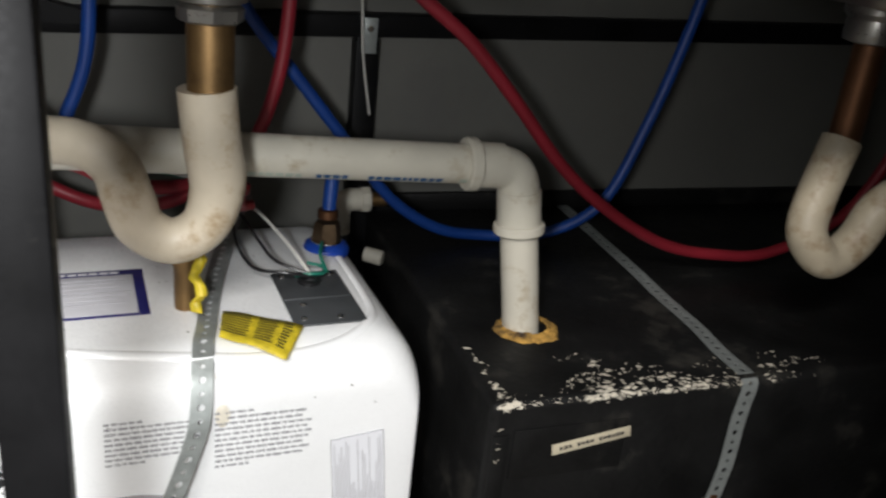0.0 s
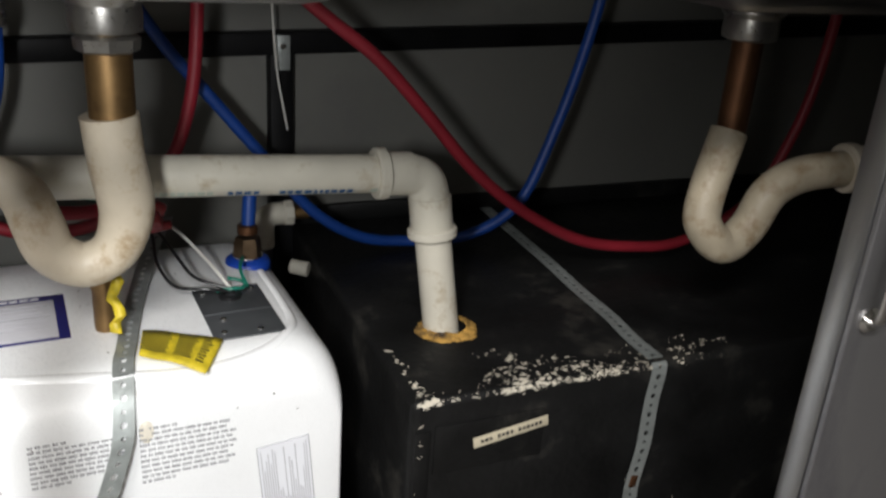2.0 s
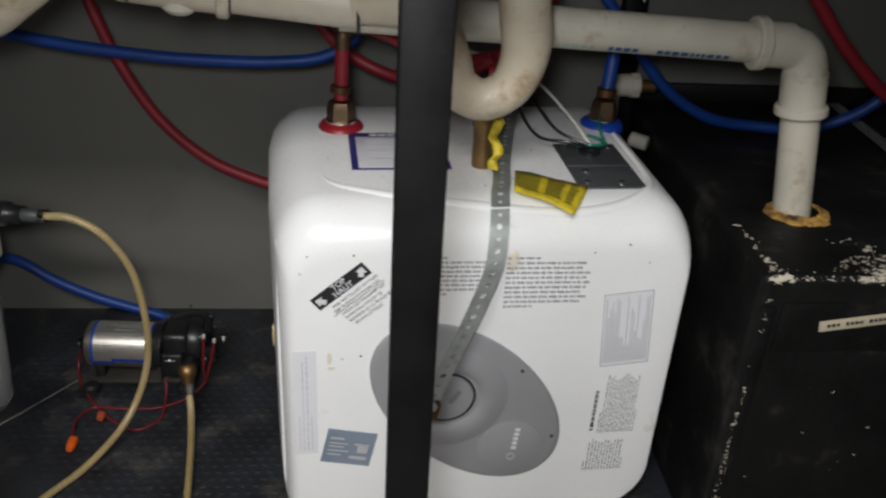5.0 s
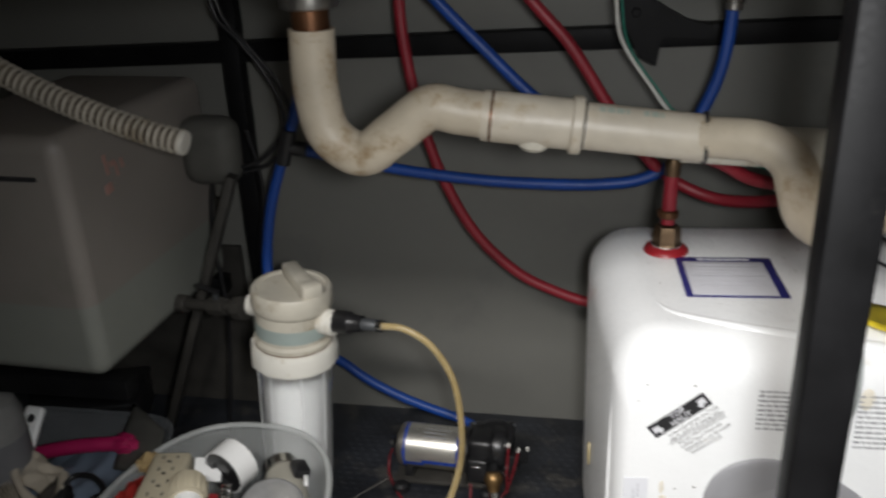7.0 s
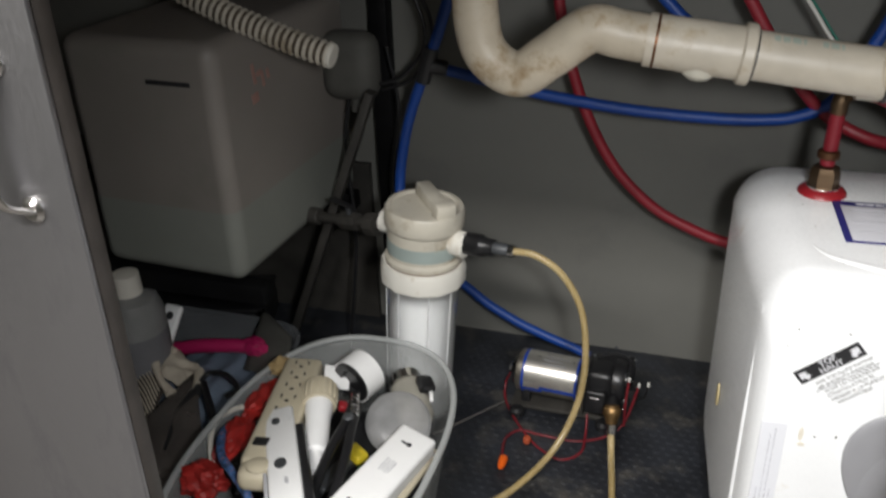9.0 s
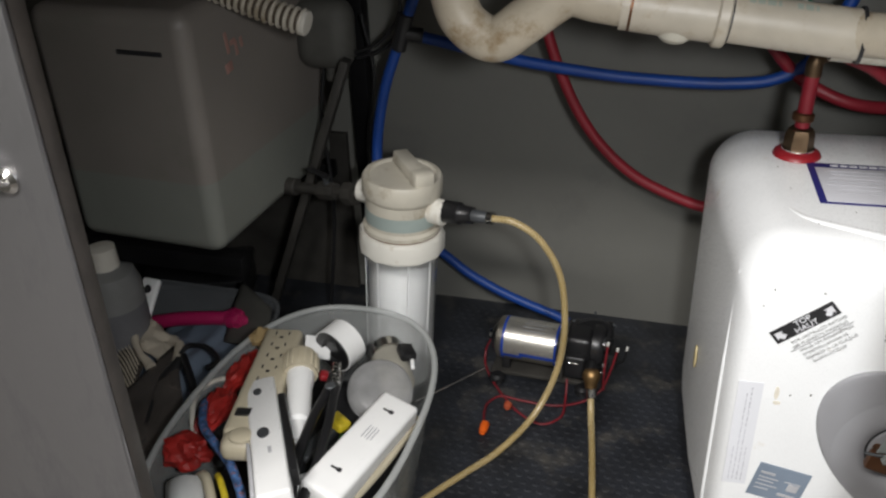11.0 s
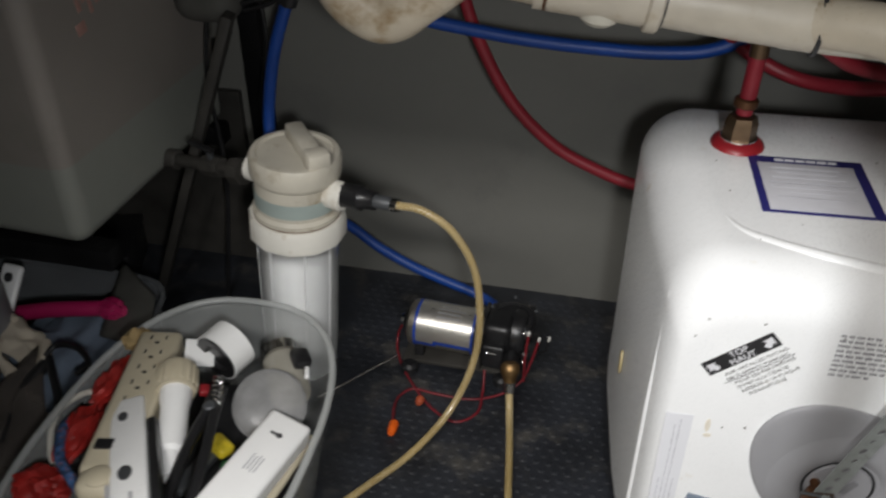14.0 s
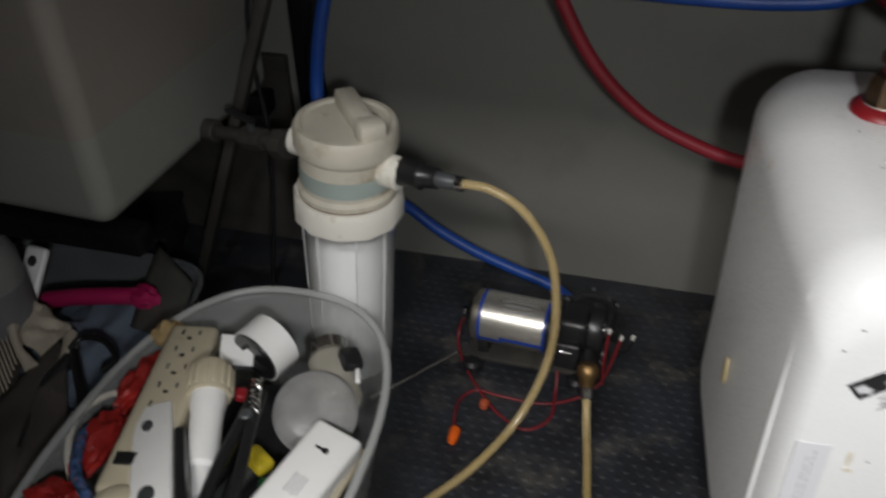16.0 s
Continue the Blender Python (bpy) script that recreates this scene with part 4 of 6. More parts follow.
print_marks(R2, R3, 0.0222, ((0.10, 0.125), (0.29, 0.325), (0.345, 0.43)), ang0, drain, M_PRINT)
print_marks(R2, R3, 0.0222, ((0.205, 0.275), (0.448, 0.458)), ang0, drain, M_PRINTG)
mm = axis(RUN0, RUN1)
up = mm.inverted().to_3x3() @ Vector((0, -0.45, 0.89))
print_marks(RUN0, RUN1, 0.0250, ((0.12, 0.15), (0.165, 0.185)), math.degrees(math.atan2(up.y, up.x)), drain, M_PRINTG)

elb = thing("pipe_elbow", (0.23, 1.25, 0.42), "white plastic threaded elbow beside the heater", "pipe fitting")
part("bend", tube(smooth([(0.229, 1.25, 0.415), (0.229, 1.25, 0.45), (0.240, 1.25, 0.463), (0.262, 1.25, 0.464)], 6), 0.0165, 16), M_PVCW, elb)
part("collar", rod((0.258, 1.25, 0.464), (0.272, 1.25, 0.464), 0.019, seg=8), M_PVCW, elb)
part("nipple", rod((0.27, 1.25, 0.464), (0.297, 1.25, 0.463), 0.010), M_BRASS, elb)
part("riser", rod((0.229, 1.25, 0.05), (0.229, 1.25, 0.42), 0.013), M_DKGREY, elb)
part("side_plug", rod((0.262, 1.22, 0.392), (0.285, 1.205, 0.390), 0.011), M_PVCW, elb)

# ---- supply pipes ----
PEX = 0.0082


def supply(colour, pts, note):
    return hose(colour + "_pipe", pts, PEX, M_BLUE if colour == "blue" else M_RED, f"{colour} plastic water pipe {note}", "pipe", "supply pipes")


supply("blue", [(-0.632, 1.20, 0.84), (-0.655, 1.195, 0.70), (-0.680, 1.19, 0.61), (-0.703, 1.19, 0.55), (-0.735, 1.187, 0.46), (-0.750, 1.18, 0.37), (-0.742, 1.16, 0.30)], "dropping behind the filter")
supply("blue", [(-0.703, 1.19, 0.552), (-0.64, 1.2, 0.536), (-0.56, 1.2, 0.521), (-0.5, 1.2, 0.512), (-0.4, 1.2, 0.502), (-0.3, 1.2, 0.499), (-0.24, 1.2, 0.501), (-0.19, 1.2, 0.509), (-0.148, 1.2, 0.535), (-0.122, 1.2, 0.59), (-0.092, 1.2, 0.68), (-0.084, 1.2, 0.84)], "sagging along the wall")
supply("blue", [(-0.55, 1.2, 0.84), (-0.47, 1.2, 0.755), (-0.412, 1.2, 0.696), (-0.345, 1.2, 0.630), (-0.30, 1.2, 0.600), (-0.25, 1.205, 0.584), (-0.19, 1.225, 0.575), (-0.13, 1.235, 0.570)], "running slantwise behind the drain")
supply("blue", [(0.02, 1.2, 0.84), (0.094, 1.2, 0.722), (0.151, 1.2, 0.651), (0.22, 1.2, 0.566), (0.288, 1.2, 0.484), (0.359, 1.2, 0.438), (0.433, 1.2, 0.424), (0.522, 1.18, 0.432), (0.592, 1.15, 0.490), (0.642, 1.15, 0.605), (0.678, 1.15, 0.73), (0.70, 1.15, 0.84)], "hanging in a loop over the tank")
supply("blue", [(-0.735, 1.16, 0.20), (-0.712, 1.25, 0.158), (-0.687, 1.285, 0.136), (-0.637, 1.29, 0.096), (-0.583, 1.29, 0.067), (-0.53, 1.29, 0.046), (-0.47, 1.285, 0.029), (-0.43, 1.26, 0.024), (-0.40, 1.22, 0.03)], "from the filter to the pump")
supply("red", [(-0.532, 1.25, 0.84), (-0.534, 1.25, 0.755), (-0.528, 1.25, 0.676), (-0.507, 1.25, 0.567), (-0.473, 1.25, 0.471), (-0.427, 1.25, 0.392), (-0.366, 1.25, 0.334), (-0.303, 1.25, 0.303), (-0.25, 1.25, 0.287), (-0.18, 1.25, 0.278), (-0.12, 1.25, 0.275)], "sagging behind the heater")
supply("red", [(-0.41, 1.2, 0.84), (-0.343, 1.2, 0.754), (-0.291, 1.2, 0.695), (-0.236, 1.2, 0.611), (-0.179, 1.2, 0.536), (-0.131, 1.2, 0.500), (-0.075, 1.18, 0.488), (-0.01, 1.13, 0.510), (0.03, 1.10, 0.545)], "running slantwise behind the drain")
supply("red", [(-0.132, 1.066, 0.588), (-0.10, 1.07, 0.575), (-0.06, 1.08, 0.552), (0.0, 1.10, 0.540), (0.06, 1.13, 0.55), (0.098, 1.15, 0.59), (0.122, 1.15, 0.664), (0.132, 1.15, 0.75), (0.135, 1.15, 0.84)], "leaving the heater outlet")
supply("red", [(0.18, 1.05, 0.84), (0.261, 1.05, 0.775), (0.324, 1.05, 0.728), (0.388, 1.05, 0.663), (0.46, 1.05, 0.584), (0.535, 1.05, 0.523), (0.634, 1.05, 0.468), (0.726, 1.05, 0.447), (0.828, 1.05, 0.447), (0.945, 1.05, 0.505), (1.006, 1.05, 0.613), (1.03, 1.05, 0.72), (1.04, 1.05, 0.84)], "hanging in a loop over the tank")
tee = thing("pipe_tee", (-0.703, 1.19, 0.55), "dark plastic tee on the blue pipes", "pipe fitting")
part("barrel", rod((-0.694, 1.19, 0.578), (-0.710, 1.189, 0.525), 0.0115), M_BLACKPL, tee)
part("branch", rod((-0.703, 1.19, 0.551), (-0.672, 1.195, 0.546), 0.0110), M_BLACKPL, tee)
clip = thing("red_pipe_clip", (0.05, 1.0, 0.55), "bright red plastic pipe fitting behind the trap", "pipe fitting")
part("sleeve", rod((0.015, 1.03, 0.545), (0.068, 1.02, 0.556), 0.0125), M_REDPL, clip)
part("fin", box((0.062, 1.02, 0.568), (0.022, 0.012, 0.014), 0.003, (0, 20, 0)), M_REDPL, clip)
part("fin", box((0.066, 1.02, 0.545), (0.026, 0.010, 0.010), 0.003, (0, -10, 0)), M_REDPL, clip)

# ---- specks of grime on the heater's casing ----
rs = random.Random(21)
bm = bmesh.new()
for i in range(14):
    x, z = rs.uniform(-0.20, 0.19), rs.choice((rs.uniform(0.40, 0.43), rs.uniform(0.08, 0.42)))
    box((x, -0.1802, z), (rs.uniform(0.0008, 0.0022), 0.0004, rs.uniform(0.0008, 0.0022)), 0, (0, rs.uniform(0, 90), 0), 1, m=HM, bm=bm)
for i in range(22):
    box((rs.uniform(-0.18, 0.15), rs.uniform(-0.125, 0.10), 0.4692), (rs.uniform(0.0008, 0.0020), rs.uniform(0.0008, 0.0020), 0.0003), 0, (0, 0, rs.uniform(0, 90)), 1, m=HM, bm=bm)
tagged(part("grime_specks", bm, mat("brown_grime", (0.09, 0.075, 0.06), 0.8, bump=0.0), heater, "small dark specks of grime"), kind="stuff")

# ---- milky water tank behind the sliding door ----
def even(ob):
    """Keeps the flat sides of a round-edged box flat in the light."""
    ob.modifiers.new("flat_sides", "WEIGHTED_NORMAL").weight = 100
    return ob


ftank = thing("fresh_water_tank", (-1.02, 1.15, 0.285), "milky white plastic water tank on a steel shelf", "tank")
bm = box((0, 0, 0), (0.245, 0.38, 0.345), 0.022, seg=5)
for v in bm.verts:
    v.co.x *= 1 - 0.03 * (0.17 - v.co.z)
    v.co.y *= 1 - 0.03 * (0.17 - v.co.z)
TKM = pose(-1.0185, 1.143, 0.4575, 0, 0, -3)
low = bm.copy()
bm.transform(TKM)
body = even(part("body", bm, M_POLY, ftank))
bmesh.ops.bisect_plane(low, geom=low.verts[:] + low.edges[:] + low.faces[:], plane_co=(0, 0, -0.062), plane_no=(0, 0, 1), clear_outer=True)
low.transform(TKM @ Matrix.Diagonal((1.004, 1.004, 1.003, 1)))
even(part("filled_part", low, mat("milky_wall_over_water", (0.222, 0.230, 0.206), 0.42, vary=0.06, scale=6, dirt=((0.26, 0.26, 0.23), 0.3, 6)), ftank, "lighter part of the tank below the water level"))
part("moulded_slot", box((0.0505, -0.190, 0.119), (0.068, 0.004, 0.006), 0.001, m=TKM), M_INK, body, "dark moulded slot")
for i, (dy, dz, w, h) in enumerate(((0.090, 0.568, 0.008, 0.030), (0.104, 0.566, 0.014, 0.008), (0.112, 0.556, 0.007, 0.022), (0.088, 0.535, 0.018, 0.014), (0.126, 0.560, 0.008, 0.014))):
    part("red_marking", box((0.1215, -0.188 + dy, dz - 0.457), (0.002, w, h), 0.0004, (8, 0, 0), m=TKM), mat("faded_red_pen", (0.36, 0.20, 0.17), 0.6, bump=0.0), body, "faded red pen marking")
part("outlet", rod((-0.912, 1.155, 0.303), (-0.878, 1.148, 0.305), 0.014), M_BRACE, ftank, "grey outlet fitting")

corr = [(-0.780, 1.03, 0.604), (-0.81, 1.03, 0.612), (-0.852, 1.03, 0.625), (-0.934, 1.03, 0.655), (-1.016, 1.03, 0.694), (-1.073, 1.03, 0.730), (-1.115, 1.03, 0.768), (-1.16, 1.03, 0.84)]
pts = smooth(corr, 60)
M_HOSER = mat("grimy_hose", (0.50, 0.46, 0.385), 0.45, vary=0.15, scale=8, dirt=((0.26, 0.21, 0.14), 0.5, 14))
# Brown for an inner tube that paints shade into the hose's gaps.
M_GROOVE = mat("brown_fold_shade", (0.085, 0.064, 0.045), 0.7, vary=0.2)
ch = thing("corrugated_hose", (-0.95, 1.03, 0.6), "pale corrugated plastic hose hanging under the counter", "hose")
part("hose_body", tube(pts, 0.0172, 18, swell=lambda s: 0.55 + 0.48 * (0.5 + 0.5 * math.sin(s * 2 * math.pi / 0.0098)) ** 0.6), M_HOSER, ch)
part("groove", tube(pts, 0.0172 * 0.80, 16), M_GROOVE, ch, "dark brown inner tube that paints the shade between the ribs")
part("cuff", rod((-0.775, 1.03, 0.6025), (-0.785, 1.03, 0.605), 0.0165), M_CORR, ch)

# ---- valves and cables in the dark corner ----
vg = thing("pipe_valve", (-0.80, 1.17, 0.33), "dark shut-off valve between tank and filter", "valve")
part("barrel", rod((-0.880, 1.148, 0.305), (-0.752, 1.103, 0.326), 0.0085), M_BRACE, vg)
part("body", lathe([(0.0, -0.018), (0.013, -0.018), (0.015, -0.012), (0.015, 0.012), (0.013, 0.018), (0.0, 0.018)], pose(-0.815, 1.125, 0.316, 0, 80, -20), 8, caps=False), M_BRACE, vg)
part("union_nut", lathe([(0.0, -0.010), (0.018, -0.010), (0.019, 0.0), (0.018, 0.010), (0.0, 0.010)], pose(-0.770, 1.109, 0.323, 0, 80, -20), 8, caps=False), M_BRACE, vg)
part("stem", rod((-0.815, 1.123, 0.328), (-0.815, 1.120, 0.345), 0.005), M_DKGREY, vg)
part("lever", box((-0.826, 1.120, 0.348), (0.042, 0.010, 0.005), 0.002, (0, 8, -18)), M_BLACKPL, vg)
M_BOX = mat("dusty_grey_box", (0.085, 0.083, 0.074), 0.7, vary=0.2, bump=0.1)
junction = thing("junction_box", (-0.845, 1.23, 0.47), "dusty grey junction box on the corner post", "junction box")
part("case", box((-0.850, 1.252, 0.526), (0.094, 0.060, 0.110), 0.028, seg=5), M_BOX, junction)
part("cable_gland", rod((-0.838, 1.252, 0.476), (-0.838, 1.250, 0.452), 0.016), M_BOX, junction)
for nm, pts in (("black_cable", [(-0.815, 1.25, 0.84), (-0.816, 1.25, 0.74), (-0.778, 1.25, 0.692), (-0.735, 1.25, 0.625), (-0.726, 1.25, 0.564), (-0.763, 1.25, 0.515), (-0.80, 1.245, 0.50)]),
                ("black_cable", [(-0.825, 1.255, 0.84), (-0.806, 1.255, 0.735), (-0.768, 1.255, 0.685), (-0.724, 1.255, 0.622), (-0.716, 1.255, 0.566), (-0.752, 1.255, 0.508), (-0.80, 1.25, 0.49)]),
                ("black_cable", [(-0.80, 1.28, 0.55), (-0.785, 1.28, 0.45), (-0.80, 1.27, 0.33), (-0.79, 1.26, 0.2), (-0.80, 1.25, 0.006)]),
                ("black_cable", [(-0.86, 1.27, 0.50), (-0.875, 1.26, 0.38), (-0.865, 1.25, 0.22), (-0.88, 1.22, 0.006)])):
    hose(nm, pts, 0.0034, M_BLACKPL, "black electric cable in the corner", "cable", "black cables")
brk = thing("steel_bracket", (-0.16, 1.29, 0.65), "black steel bracket hanging from the rail", "bracket")
outline = [(-0.240, 0.790), (-0.205, 0.775), (-0.179, 0.739), (-0.134, 0.713), (-0.100, 0.706), (-0.100, 0.688), (-0.168, 0.690), (-0.174, 0.650), (-0.199, 0.663), (-0.212, 0.692), (-0.232, 0.728)]
part("gusset", rings(bmesh.new(), [[(x, y, z) for x, z in outline] for y in (1.280, 1.304)]), M_BLACKSTEEL, brk)
part("bolt_head", rod((-0.205, 1.280, 0.725), (-0.205, 1.274, 0.725), 0.007, seg=6), M_BLACKSTEEL, brk)
coupling = thing("pipe_coupling", (-0.085, 1.2, 0.745), "dull metal coupling on a blue pipe", "pipe fitting")
part("sleeve", rod((-0.0865, 1.2, 0.738), (-0.0845, 1.2, 0.766), 0.0115, seg=16), M_DULL, coupling)
part("crimp_ring", rod((-0.0862, 1.2, 0.748), (-0.0856, 1.2, 0.756), 0.0135, seg=20), M_CHROME, coupling)
hose("white_cable", [(-0.235, 1.2, 0.84), (-0.232, 1.2, 0.74), (-0.221, 1.2, 0.695), (-0.185, 1.2, 0.642), (-0.150, 1.19, 0.60), (-0.09, 1.17, 0.56), (0.02, 1.16, 0.53)], 0.0024, M_WHITEW, "thin white cable hanging over the pipes", "cable")
hose("green_cable", [(-0.228, 1.205, 0.84), (-0.225, 1.205, 0.74), (-0.213, 1.205, 0.69), (-0.178, 1.205, 0.64), (-0.14, 1.195, 0.595), (-0.08, 1.17, 0.553), (0.02, 1.165, 0.526)], 0.0016, M_GREENW, "thin green earth cable beside the white one", "cable")
hose("white_wire", [(0.252, 1.295, 0.80), (0.255, 1.295, 0.73), (0.261, 1.297, 0.66), (0.270, 1.30, 0.61), (0.277, 1.302, 0.575)], 0.0018, M_WHITEW, "thin white wire hanging against the post", "wire")
clampt = thing("post_clamp", (0.27, 1.318, 0.66), "small galvanised clamp on the back post", "clamp")
part("plate", box((0.273, 1.316, 0.685), (0.022, 0.004, 0.05), 0.001), M_GALV, clampt)
part("screw_head", rod((0.273, 1.314, 0.695), (0.273, 1.309, 0.695), 0.005, seg=6), M_CHROME, clampt)

# ---- water filter ----
FX, FY = -0.7025, 1.09
FM = pose(FX, FY, 0, 0, 3.6, 0) @ Matrix.Diagonal((1, 1, 1.014, 1))
filt = thing("water_filter", (FX, FY, 0), "white plastic water filter housing with a screw cap", "water filter")
M_BOWL = mat("clear_plastic_bowl", (0.86, 0.87, 0.86), 0.12, vary=0.03, scale=9, bump=0.0, trans=0.86)
bowl = part("sump", lathe([(0.0, 0.004), (0.044, 0.004), (0.050, 0.012), (0.0520, 0.06), (0.0553, 0.250), (0.0, 0.250)], FM, 48, caps=False), M_BOWL, filt, "clear plastic bowl with a cartridge inside")
bowl.visible_shadow = False
part("cartridge", lathe([(0.0, 0.012), (0.029, 0.012), (0.0305, 0.016), (0.0305, 0.240), (0.029, 0.244), (0.0, 0.244)], FM, 32, caps=False), M_SUMP, bowl, "white filter cartridge")
# Thin white ribs added to draw bright glints along the clear bowl.
for deg in (-158, -112, -62, -22):
    u, v = math.cos(radians(deg)), math.sin(radians(deg))
    part("bright_line_rib", tube([FM @ Vector((0.0522 * u, 0.0522 * v, 0.07)), FM @ Vector((0.0551 * u, 0.0551 * v, 0.247))], 0.0012, 8), M_SUMP, bowl)
ringp = part("collar", lathe([(0.0, 0.249), (0.060, 0.249), (0.0652, 0.253), (0.0652, 0.278), (0.0630, 0.282), (0.0, 0.282)], FM @ Matrix.Rotation(radians(10), 4, "Z"), 12, caps=False), M_FILTER, filt, "many-sided white locking collar")
part("collar_lip", lathe([(0.0, 0.279), (0.0605, 0.279), (0.0615, 0.281), (0.0605, 0.2845), (0.0, 0.2845)], FM, 48, caps=False), M_FILTER, ringp)
part("groove", lathe([(0.0, 0.2840), (0.0575, 0.2840), (0.0575, 0.287), (0.0, 0.287)], FM, 48, caps=False), M_COPPERY, filt, "grimy groove")
headp = part("head", lathe([(0.0, 0.286), (0.0575, 0.286), (0.058, 0.292), (0.054, 0.296), (0.054, 0.338), (0.058, 0.342), (0.059, 0.346), (0.059, 0.366), (0.056, 0.371), (0.050, 0.3715), (0.048, 0.368), (0.0, 0.368)], FM, 48, caps=False), M_FILTHEAD, filt)
part("label_band", lathe([(0.0545, 0.302), (0.0548, 0.302), (0.0548, 0.322), (0.0545, 0.322)], FM, 48, caps=False), mat("grey_green_band", (0.34, 0.40, 0.38), 0.5, bump=0.0), headp, "faded grey-green band")
part("knob", box((0.012, 0.004, 0.378), (0.024, 0.098, 0.020), 0.004, (0, 0, 38), m=FM), M_FILTHEAD, headp, "moulded cap handle")
part("knob_end", box((0.036, -0.022, 0.376), (0.030, 0.024, 0.026), 0.004, (0, 0, 38), m=FM), M_FILTHEAD, headp)
for sx in (-1, 1):
    part("port", lathe([(0.019, 0.0), (0.019, 0.024), (0.017, 0.026), (0.0, 0.026)], FM @ pose(sx * 0.046, -0.012 * sx, 0.326, 0, 90 * sx, -14), 24, caps=False), M_FILTER, headp)
conn = thing("hose_connector", (-0.60, 1.07, 0.31), "black plastic hose connector with a brass barb", "pipe fitting")
ca0, ca1 = Vector((-0.612, 1.073, 0.329)), Vector((-0.528, 1.052, 0.336))
part("nut", lathe([(0.0, 0.0), (0.0165, 0.0), (0.0165, 0.026), (0.013, 0.030), (0.012, 0.046), (0.0, 0.046)], axis(ca0, ca1), 10, caps=False), M_BLACKPL, conn)
part("barb", lathe([(0.0, 0.044), (0.009, 0.044), (0.009, 0.064), (0.0075, 0.066), (0.0075, 0.078), (0.0, 0.078)], axis(ca0, ca1), 16, caps=False), M_DKGREY, conn)
part("clamp_ring", lathe([(0.0, 0.070), (0.0088, 0.070), (0.0088, 0.079), (0.0, 0.079)], axis(ca0, ca1), 16, caps=False), M_CHROME, conn)
def braided(pts, r, material, label, category, group):
    """A clear hose with the threads of its braid wound both ways round it."""
    t = thing("clear_hose", pts[-1], label, category, group)
    path = smooth(pts, 10)
    part("tube_wall", tube(path, r, 14), material, t)
    lens = [0.0]
    for a, b in zip(path, path[1:]):
        lens.append(lens[-1] + (b - a).length)
    bm = bmesh.new()
    for way in (-1, 1):
        for k in range(3):
            u = (path[1] - path[0]).orthogonal().normalized()
            thread = []
            for i, p in enumerate(path[:-1]):
                tn = (path[i + 1] - p).normalized()
                u = (u - tn * u.dot(tn)).normalized()
                v = tn.cross(u)
                for q in range(3):
                    s = lens[i] + (lens[i + 1] - lens[i]) * q / 3
                    a = way * s * 2 * math.pi / 0.016 + k * 2 * math.pi / 3
                    thread.append(p.lerp(path[i + 1], q / 3) + (r + 0.0001) * (math.cos(a) * u + math.sin(a) * v))
            tube(thread, 0.00022, 4, bm)
    tagged(part("braid", bm, M_THREAD, t, "pale woven threads"), kind="stuff")
    return t


M_THREAD = mat("braid_thread", (0.72, 0.63, 0.44), 0.4, bump=0.0)
braided([(-0.540, 1.055, 0.335), (-0.506, 1.05, 0.335), (-0.469, 1.05, 0.311), (-0.440, 1.05, 0.260), (-0.430, 1.05, 0.19), (-0.433, 1.05, 0.12), (-0.447, 1.035, 0.065), (-0.470, 1.00, 0.028), (-0.505, 0.945, 0.010), (-0.540, 0.895, 0.008), (-0.58, 0.835, 0.008), (-0.62, 0.77, 0.003), (-0.66, 0.70, 0.002)], 0.0049, M_HOSE, "yellowed clear braided hose curving to the floor", "hose", "clear hoses")
braided([(-0.388, 1.075, 0.050), (-0.386, 1.066, 0.030), (-0.382, 1.045, 0.013), (-0.372, 0.98, 0.008), (-0.357, 0.86, 0.008), (-0.35, 0.79, 0.002), (-0.345, 0.70, 0.002)], 0.0049, M_HOSE, "yellowed clear braided hose lying on the mat", "hose", "clear hoses")

# ---- pump ----
pump = thing("water_pump", (-0.47, 1.165, 0), "small diaphragm pump with a silver motor", "pump")
pa, pb = Vector((-0.553, 1.167, 0.058)), Vector((-0.443, 1.160, 0.058))
PA = axis(pa, pb)
motor = part("motor", lathe([(0.0, 0.0), (0.026, 0.0), (0.0335, 0.004), (0.0350, 0.010), (0.0350, 0.110), (0.0, 0.110)], PA, 40, caps=False), M_CAN, pump, "tarnished steel motor can")
part("label_edge", lathe([(0.0352, 0.013), (0.0354, 0.013), (0.0354, 0.017), (0.0352, 0.017)], PA, 40, caps=False), M_BLUEPL, motor)
part("label_edge", lathe([(0.0352, 0.100), (0.0354, 0.100), (0.0354, 0.104), (0.0352, 0.104)], PA, 40, caps=False), M_BLUEPL, motor)
for z0, z1, a0 in ((0.017, 0.048, -64), (0.044, 0.104, -54)):
    bm = bmesh.new()
    iv = PA.inverted().to_3x3() @ Vector((0, -1, 0))
    base = math.degrees(math.atan2(iv.y, iv.x))
    iu = PA.inverted().to_3x3() @ Vector((0, 0, 1))
    sgn = 1 if math.sin(radians(math.degrees(math.atan2(iu.y, iu.x)) - base)) > 0 else -1
    lp = [[bm.verts.new(PA @ Vector((0.0354 * math.cos(radians(base + sgn * (a0 + 44 + k))), 0.0354 * math.sin(radians(base + sgn * (a0 + 44 + k))), z))) for k in (-5, 0, 5)] for z in (z0, z1)]
    for i in range(2):
        bm.faces.new((lp[0][i], lp[0][i + 1], lp[1][i + 1], lp[1][i]))
    part("label_edge", bm, M_BLUEPL, motor)
bm = bmesh.new()
lp = [[bm.verts.new(PA @ Vector((0.03515 * math.cos(radians(base + sgn * k)), 0.03515 * math.sin(radians(base + sgn * k)), z))) for k in range(-16, 150, 8)] for z in (0.013, 0.1035)]
